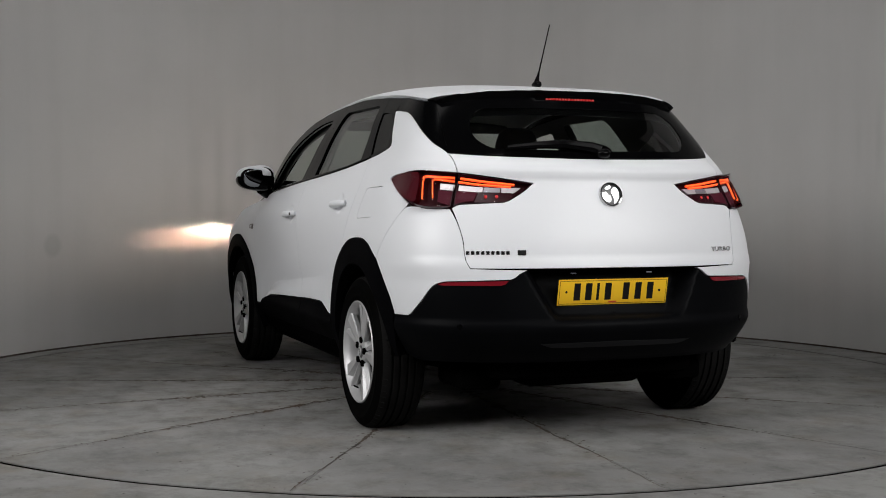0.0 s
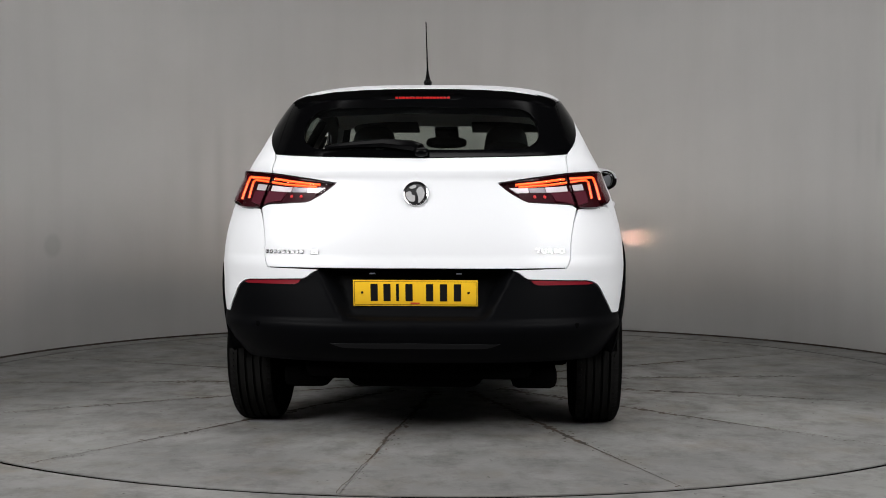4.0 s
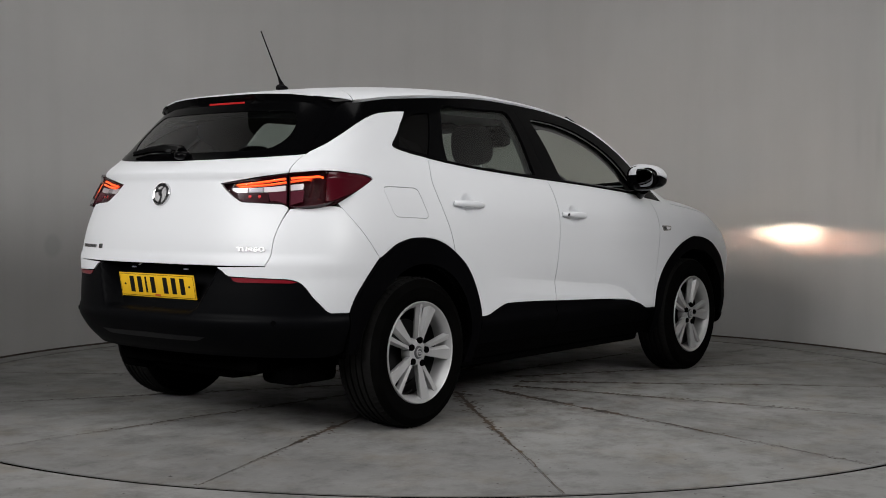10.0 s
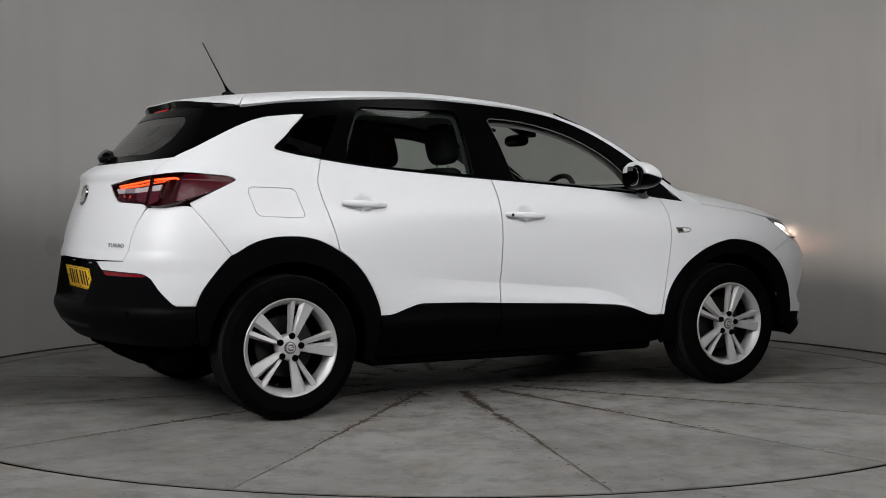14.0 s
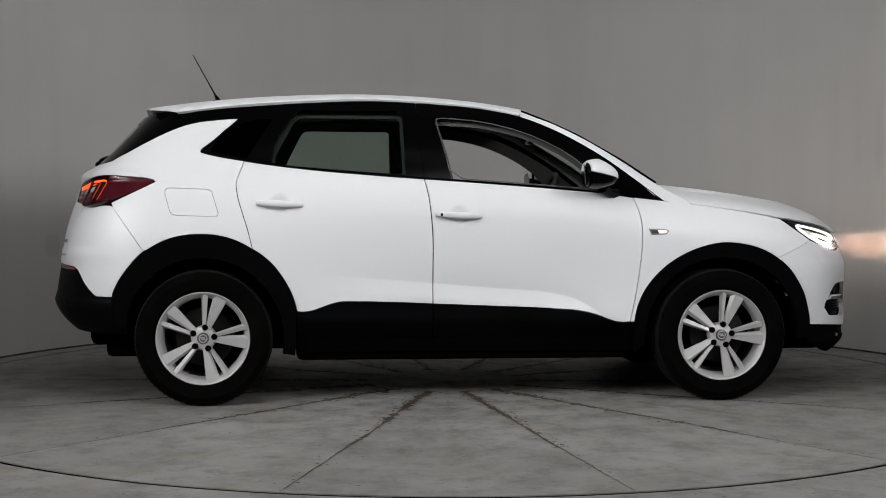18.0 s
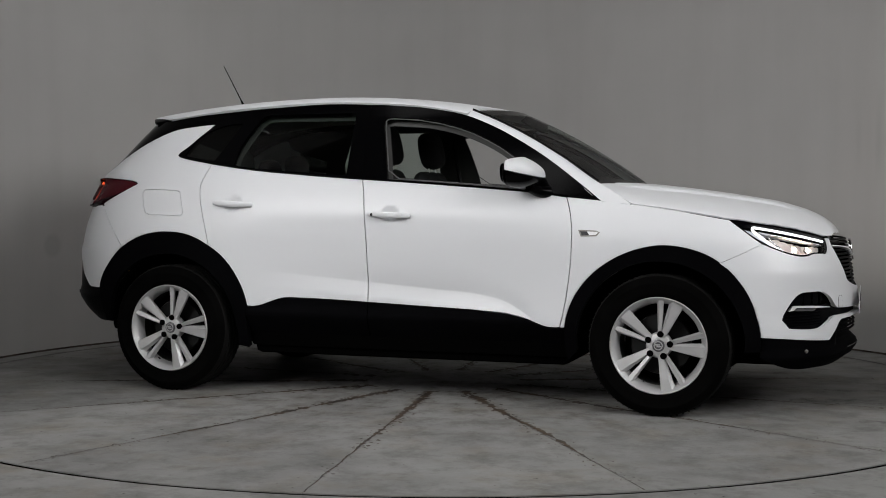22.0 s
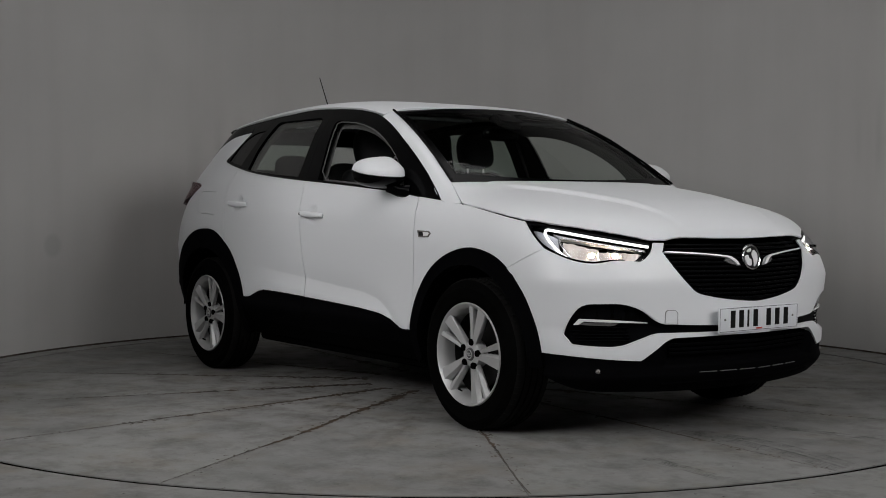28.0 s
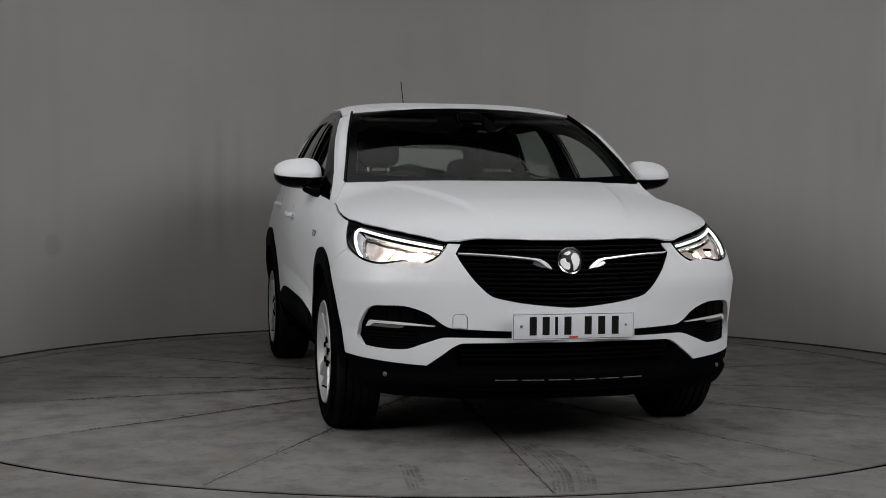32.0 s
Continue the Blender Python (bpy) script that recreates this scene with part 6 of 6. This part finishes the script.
def grille():
    field = [(u, z) for u, z in GRILLE]
    g = panel("grille", field, GLOSS_BLACK, CAR, "black slatted grille", whole=True, out=-0.045, depth=0.02)
    # folded frame between the bumper and the slats
    top = [p for p in GRILLE]
    for s in (-1, 1):
        part("grille_frame", to_mesh(tube([on_skin(u, z, -0.012, s)[0] for u, z in top[2:]], 0.009, 8), angle=60), CLADDING, g)
    edge_u = lambda z: float(np.interp(z, (0.606, 0.615, 0.635, 0.653, 0.691, 0.759, 0.825, 0.863), (0.02, 0.126, 0.265, 0.334, 0.380, 0.438, 0.485, 0.468)))
    for k in range(13):
        z = 0.622 + 0.0195 * k
        umax = edge_u(z) - 0.01
        us = np.linspace(umax, 0.0, 16)
        pts = [on_skin(u, z + 0.008 * (u / 0.48), -0.018, -1)[0] for u in us] + [on_skin(u, z + 0.008 * (u / 0.48), -0.018, 1)[0] for u in us[::-1][1:]]
        bar = tube(pts, 0.0055, 6)
        part("grille_slat", to_mesh(bar, angle=60), PLASTIC, g)
    for s in (-1, 1):
        wing = [(0.471, 0.826), (0.260, 0.815), (0.148, 0.805), (0.106, 0.790), (0.080, 0.762), (0.098, 0.767), (0.123, 0.786), (0.158, 0.799), (0.260, 0.810), (0.466, 0.823)]
        part("grille_wing", panel_mesh(wing, side=s, out=0.004, depth=0.02, gap=0.0, step=0.012), CHROME, g, "chrome grille wing")
        fin = [(0.148, 0.795), (0.113, 0.780), (0.092, 0.765), (0.118, 0.768), (0.160, 0.785)]
        part("grille_fin", panel_mesh(fin, side=s, out=-0.004, depth=0.012, gap=0.0, step=0.012), material("smoked_chrome", (0.20, 0.20, 0.21), 0.25, 0.6), g)
        # fog-lamp recess with a bright strip
        f = part("fog_surround", panel_mesh(FOG, side=s, out=-0.030, depth=0.02, gap=-0.004), PLASTIC, CAR, "black fog lamp surround")
        strip = [(0.886, 0.518), (0.862, 0.543), (0.693, 0.538), (0.564, 0.529), (0.564, 0.526), (0.692, 0.530), (0.840, 0.534), (0.862, 0.520)]
        part("fog_strip", panel_mesh(strip, side=s, out=-0.012, depth=0.012, gap=0.0, step=0.012), CHROME, f, "chrome fog strip")
        part("fog_blade", panel_mesh([(0.858, 0.530), (0.689, 0.528), (0.725, 0.513), (0.860, 0.517)], side=s, out=-0.016, depth=0.012, gap=0.001), material("dark_chrome", (0.35, 0.35, 0.36), 0.25, 1.0), f)
        for k in range(5):
            z = 0.455 + 0.013 * k
            part("fog_slat", to_mesh(tube([on_skin(u, z, -0.022, s)[0] for u in np.linspace(0.90 - 0.01 * (k < 1), 0.64 + 0.002 * k, 8)], 0.003, 6)), CLADDING, f)
        p, n = on_skin(0.785, 0.327, 0.004, s)
        q = Vector((0, -1, 0)).rotation_difference(n).to_matrix().to_4x4()
        fl = lathe([(0.0, -0.002), (0.005, -0.003), (0.008, -0.001), (0.010, 0.006)], 28)
        fl.transform(Matrix.Translation(p) @ q)
        part("fog_lamp", to_mesh(fl), STEEL, CAR, "small round fog lamp")
    tow = [(0.490, 0.524), (0.486, 0.571), (0.475, 0.580), (0.438, 0.579), (0.427, 0.568), (0.430, 0.520)]
    cover = part("tow_cover", panel_mesh(tow, out=0.0022, depth=0.004, step=0.02), PAINT, CAR)
    part("cover_joint", to_mesh(tube([on_skin(u, z, 0.0006, -1)[0] for u, z in densify(tow, 0.02)], 0.0011, 6, closed=True)), BEZEL_GREY, cover)
    for k in range(4):
        z = 0.275 + 0.022 * k if k < 1 else 0.372 + 0.02 * k
        us = np.linspace(0.46 if k else 0.5, 0.0, 14)
        pts = [on_skin(u, z, -0.028 if k else 0.006, -1)[0] for u in us] + [on_skin(u, z, -0.028 if k else 0.006, 1)[0] for u in us[::-1][1:]]
        part("apron_bar", to_mesh(tube(pts, 0.006, 6), angle=60), CLADDING, CAR)
    for s in (-1, 1):
        for mid in (0.055, 0.165, 0.275):
            part("apron_trim", to_mesh(tube([on_skin(u, 0.315, 0.006, s)[0] for u in np.linspace(mid + 0.045, mid - 0.045, 6)], 0.002, 6)), BEZEL_GREY, CAR)
    for s in (-1, 1):
        for u, z in ((4.989, 0.517),):
            p, n = on_skin(u, z, 0.012 + float(turn_under(np.array([[u, z]]))[0]), s)
            q = Vector((0, -1, 0)).rotation_difference(n).to_matrix().to_4x4()
            ring = lathe([(0.0, -0.002), (0.0085, -0.002), (0.0095, 0.002), (0.012, 0.002), (0.0125, 0.004)], 24)
            ring.transform(Matrix.Translation(p) @ q)
            part("parking_sensor", to_mesh(ring), GLOSS_BLACK, CAR)
    for s in (-1, 1):
        p, n = on_skin(5.51, 0.742, -0.052, s)
        part("plate_lamp", box(0.012, 0.024, 0.005, p, 0.002), material("plate_light", (0.5, 0.5, 0.6), 0.3, emit=(0.62, 0.70, 1.0), power=0.05), CAR, "small lit plate lamp")


grille()


# ---------- mirrors, aerial, wiper ----------
def super_egg(centre, a, b, c, e=2.6, segs=28, rings=18):
    bm = bmesh.new()
    bmesh.ops.create_uvsphere(bm, u_segments=segs, v_segments=rings, radius=1.0)
    for v in bm.verts:
        k = (abs(v.co.x) ** e + abs(v.co.y) ** e + abs(v.co.z) ** e) ** (-1 / e)
        v.co = Vector((v.co.x * k * a, v.co.y * k * b, v.co.z * k * c))
    bm.transform(Matrix.Translation(centre))
    return bm


def cut(bm, co, no):
    """Keeps what lies on the side that no points to, and caps it."""
    got = bmesh.ops.bisect_plane(bm, geom=bm.verts[:] + bm.edges[:] + bm.faces[:], plane_co=co, plane_no=no, clear_inner=True)
    es = [e for e in got["geom_cut"] if isinstance(e, bmesh.types.BMEdge)]
    if es:
        bmesh.ops.holes_fill(bm, edges=es)
    return bm


def door_mirror(s):
    y0 = s * 0.945

    def shell():
        bm = super_egg((0, 0, 0), 0.098, 0.118, 0.076, 2.8, 36, 24)
        for v in bm.verts:
            # lower and slimmer towards its tip, swept back
            k = -v.co.y * (1 if s < 0 else -1) / 0.118
            v.co.z *= 1 - 0.16 * k
            v.co.x -= 0.020 * k
            f = max(0.0, v.co.x / 0.098)
            v.co.z = v.co.z * (1 - 0.38 * f) - 0.016 * f
        bm.transform(Matrix.Translation((0.672, y0, 1.180)))
        return cut(bm, (0.602, y0, 1.17), (1, -0.12 * s, 0.10))
    cap = cut(shell(), (0.68, y0, 1.178), (0.22, 0, 1))
    low = cut(shell(), (0.68, y0, 1.174), (-0.22, 0, -1))
    m = part("door_mirror", to_mesh(cap, angle=40), PAINT, CAR, "door mirror with white cap and black base")
    part("mirror_base", to_mesh(low, angle=40), GLOSS_BLACK, m)
    glass_bm = super_egg((0, 0, 0), 0.004, 0.086, 0.052, 3.0, 28, 16)
    glass_bm.transform(Matrix.Translation((0.596, y0 + 0.002 * s, 1.178)) @ Matrix.Rotation(radians(9 * s), 4, "Z") @ Matrix.Rotation(radians(-5), 4, "Y"))
    part("mirror_glass", to_mesh(glass_bm, angle=60), MIRROR, m)
    rimm = super_egg((0, 0, 0), 0.014, 0.103, 0.0655, 2.8, 28, 16)
    for v in rimm.verts:
        v.co.z *= 1 + 0.16 * v.co.y * (1 if s < 0 else -1) / 0.118
    rimm.transform(Matrix.Translation((0.610, y0, 1.179)) @ Matrix.Rotation(radians(4 * s), 4, "Z"))
    part("mirror_rim", to_mesh(rimm, angle=60), GLOSS_BLACK, m)
    part("mirror_arm", to_mesh(tube([(0.70, s * 0.90, 1.115), (0.735, s * 0.865, 1.090), (0.775, s * 0.825, 1.085)], 0.03, 12, radii=[0.034, 0.03, 0.036])), GLOSS_BLACK, m)


for s in (-1, 1):
    door_mirror(s)


def fittings():
    base = super_egg((-1.335, 0, 1.600), 0.040, 0.020, 0.020, 2.0)
    for v in base.verts:
        if v.co.z > 1.603:
            v.co.x -= (v.co.z - 1.603) * 0.4
    a = part("aerial", to_mesh(base), GLOSS_BLACK, CAR, "short black roof aerial")
    part("aerial_cone", to_mesh(tube([(-1.335, 0, 1.612), (-1.352, 0, 1.640), (-1.362, 0, 1.660)], 0.006, 10, radii=[0.014, 0.007, 0.0045])), GLOSS_BLACK, a)
    part("aerial_rod", to_mesh(tube([(-1.358, 0, 1.652), (-1.40, 0, 1.728), (-1.478, 0, 1.869)], 0.003, 8, radii=[0.0042, 0.0032, 0.0024])), GLOSS_BLACK, a)
    w = part("rear_wiper", to_mesh(super_egg((-1.985, -0.015, 1.245), 0.04, 0.035, 0.022, 2.4)), GLOSS_BLACK, CAR, "black rear wiper with slim blade")
    pts = [on_skin(u, z, 0.022, 1)[0] for u, z in ((5.668, 1.256), (5.504, 1.270), (5.344, 1.264), (5.186, 1.252))]
    part("wiper_arm", to_mesh(tube([(-1.985, -0.01, 1.258)] + pts, 0.010, 8, radii=[0.026, 0.025, 0.021, 0.015, 0.009])), GLOSS_BLACK, w)
    part("wiper_blade", to_mesh(tube([on_skin(u, z, 0.012, 1)[0] for u, z in ((5.621, 1.262), (5.403, 1.262), (5.169, 1.248))], 0.005, 6)), RUBBER, w)


fittings()


# ---------- cabin ----------
def seat(x, y, width=0.50, driver=False):
    cushion = box(0.52, width, 0.16, (0.30, 0, 0.62), 0.06, 4)
    back = box(0.13, width * 0.96, 0.62, (0, 0, 0), 0.055, 4, taper=0.82)
    back.transform(Matrix.Translation((-0.03, 0, 0.92)) @ Matrix.Rotation(radians(-14), 4, "Y"))
    st = part("front_seat", to_mesh(cushion, angle=60), FABRIC, CAR, "dark cloth front seat with headrest")
    st.matrix_local = pose(x, y, 0)
    part("backrest", to_mesh(back, angle=60), FABRIC, st)
    head = super_egg((0, 0, 0), 0.058, 0.122, 0.112, 3.6)
    for v in head.verts:
        v.co.y *= 1 - 0.9 * max(0, v.co.z) * 1.2
    head.transform(Matrix.Translation((-0.085, 0, 1.350)) @ Matrix.Rotation(radians(-12), 4, "Y"))
    part("headrest", to_mesh(head, angle=60), FABRIC, st)
    for sy in (-0.06, 0.06):
        part("headrest_post", to_mesh(tube([(-0.075, sy, 1.19), (-0.083, sy, 1.28)], 0.006, 8)), CHROME, st)


def cabin():
    seat(-0.17, -0.37)
    seat(-0.17, 0.37)
    bench = part("rear_bench", to_mesh(box(0.5, 1.24, 0.17, (-0.78, 0, 0.60), 0.06, 4), angle=60), FABRIC, CAR, "dark cloth rear bench with three headrests")
    back = box(0.14, 1.22, 0.60, (0, 0, 0), 0.05, 4)
    back.transform(Matrix.Translation((-1.08, 0, 0.88)) @ Matrix.Rotation(radians(-18), 4, "Y"))
    part("bench_back", to_mesh(back, angle=60), FABRIC, bench)
    for y, w, z in ((-0.38, 0.125, 1.245), (0.38, 0.125, 1.245), (0.0, 0.11, 1.205)):
        h = super_egg((-1.165, y, z), 0.05, w, 0.085, 3.0)
        part("headrest", to_mesh(h, angle=60), FABRIC, bench)
    part("cabin_floor", to_mesh(box(2.7, 1.5, 0.05, (-0.35, 0, 0.36), 0.01)), DARK, CAR)
    part("load_floor", to_mesh(box(0.75, 1.1, 0.05, (-1.60, 0, 0.80), 0.02)), FABRIC, CAR)
    part("parcel_shelf", to_mesh(box(0.50, 1.18, 0.025, (-1.50, 0, 1.125), 0.01)), FABRIC, CAR)
    dash = joined(box(0.42, 1.44, 0.22, (0.86, 0, 0.965), 0.06, 4), box(0.20, 0.46, 0.10, (0.74, -0.37, 1.075), 0.045, 4), box(0.12, 0.30, 0.12, (0.70, 0, 1.05), 0.03, 3))
    part("dashboard", to_mesh(dash, angle=50), FABRIC, CAR, "dark soft dashboard")
    part("bulkhead", to_mesh(box(0.04, 1.36, 0.62, (1.12, 0, 0.70), 0.01)), DARK, CAR)
    ring = [(0.185 * math.cos(a), 0.185 * math.sin(a), 0) for a in np.linspace(0, 2 * math.pi, 40, endpoint=False)]
    sw = tube(ring, 0.015, 8, closed=True)
    m = Matrix.Translation((0.47, -0.37, 1.020)) @ Matrix.Rotation(radians(-66), 4, "Y")
    sw.transform(m)
    w = part("steering_wheel", to_mesh(sw, angle=80), FABRIC, CAR, "black three-spoke steering wheel")
    spokes = joined(box(0.10, 0.14, 0.04, (0, 0, 0), 0.02, 3), box(0.03, 0.34, 0.018, (0.02, 0, 0), 0.006), box(0.16, 0.035, 0.018, (-0.09, 0, 0), 0.006))
    spokes.transform(m)
    part("wheel_boss", to_mesh(spokes, angle=60), FABRIC, w)
    mir = super_egg((0.455, 0.0, 1.405), 0.022, 0.125, 0.036, 3.0)
    rv = part("inside_mirror", to_mesh(mir, angle=60), GLOSS_BLACK, CAR, "inside rear-view mirror")
    part("mirror_stalk", to_mesh(tube([(0.47, 0, 1.42), (0.52, 0, 1.475)], 0.014, 8)), GLOSS_BLACK, rv)
    part("sensor_housing", to_mesh(box(0.16, 0.16, 0.05, (0.50, 0, 1.478), 0.02, 3, turn=Matrix.Rotation(radians(28), 4, "Y"), taper=0.7), angle=60), GLOSS_BLACK, CAR)
    for s in (-1, 1):
        part("sun_visor", to_mesh(box(0.17, 0.40, 0.02, (0.33, s * 0.36, 1.492), 0.01, 2, turn=Matrix.Rotation(radians(14), 4, "Y")), angle=50), FABRIC, CAR)
    # headlining and pillar trim
    edge = [(x, -float(roof_edge(np.array([x]))[0][0]) + 0.03) for x in np.linspace(-1.45, 0.30, 20)]
    poly = edge + [(0.38, -0.3), (0.40, 0.0), (0.38, 0.3)] + [(x, -y) for x, y in edge[::-1]]
    lining = lambda p: roof_at(p) - np.array([0, 0, 0.045])
    panel("headlining", poly, LINING, CAR, "pale grey headlining", f=lining, lip=False, step=0.06)
    cant_z = lambda u: float(np.interp(u, [p[0] for p in CANT[::-1]], [p[1] for p in CANT[::-1]])) - 0.02
    for s in (-1, 1):
        hole_f = inset(FRONT_GLASS[::-1] if signed_area(FRONT_GLASS) < 0 else FRONT_GLASS, 0.022)
        hole_r = inset(REAR_GLASS[::-1] if signed_area(REAR_GLASS) < 0 else REAR_GLASS, 0.016)
        trim = [(u, z - 0.03) for u, z in BELT[1:9]] + [(3.95, 1.32), (4.2, 1.40), (4.25, 1.47)] + [(u, cant_z(u)) for u in (4.0, 3.7, 3.3, 3.0, 2.79, 2.55, 2.38, 2.26, 2.11, 1.98)]
        part("pillar_trim", panel_mesh(trim, side=s, out=-0.045, lip=False, holes=[hole_f, hole_r], step=0.06), INNER_TRIM, CAR)
        card = [(u, z) for u, z in BELT[1:9]] + [(3.92, 0.98), (3.74, 0.84), (3.62, 0.6), (2.0, 0.5)]
        part("door_card", panel_mesh(card, side=s, out=-0.06, lip=False, step=0.1), FABRIC, CAR)
        # belt running down the centre pillar
        part("seat_belt", to_mesh(tube([on_skin(3.06, 1.44, -0.06, s)[0], on_skin(3.05, 1.25, -0.075, s)[0], on_skin(3.0, 0.9, -0.09, s)[0]], 0.012, 6)), FABRIC, CAR)


cabin()


# ---------- the table turns and carries the car ----------
def heading(t):
    s = (t - 16) / 16
    return 110.449 - 5.8594 * t - 0.004 * s * s - 0.141 * s**3


def motions():
    walk(TABLE, [(t, pose(0, 0, 0, 0, 0, heading(t))) for t in range(33)])
    walk(CAR, [(t, pose(0, 0, 0, 0, 0, heading(t)) @ pose(0.0393, 0.0155, 0.001)) for t in range(33)])


motions()
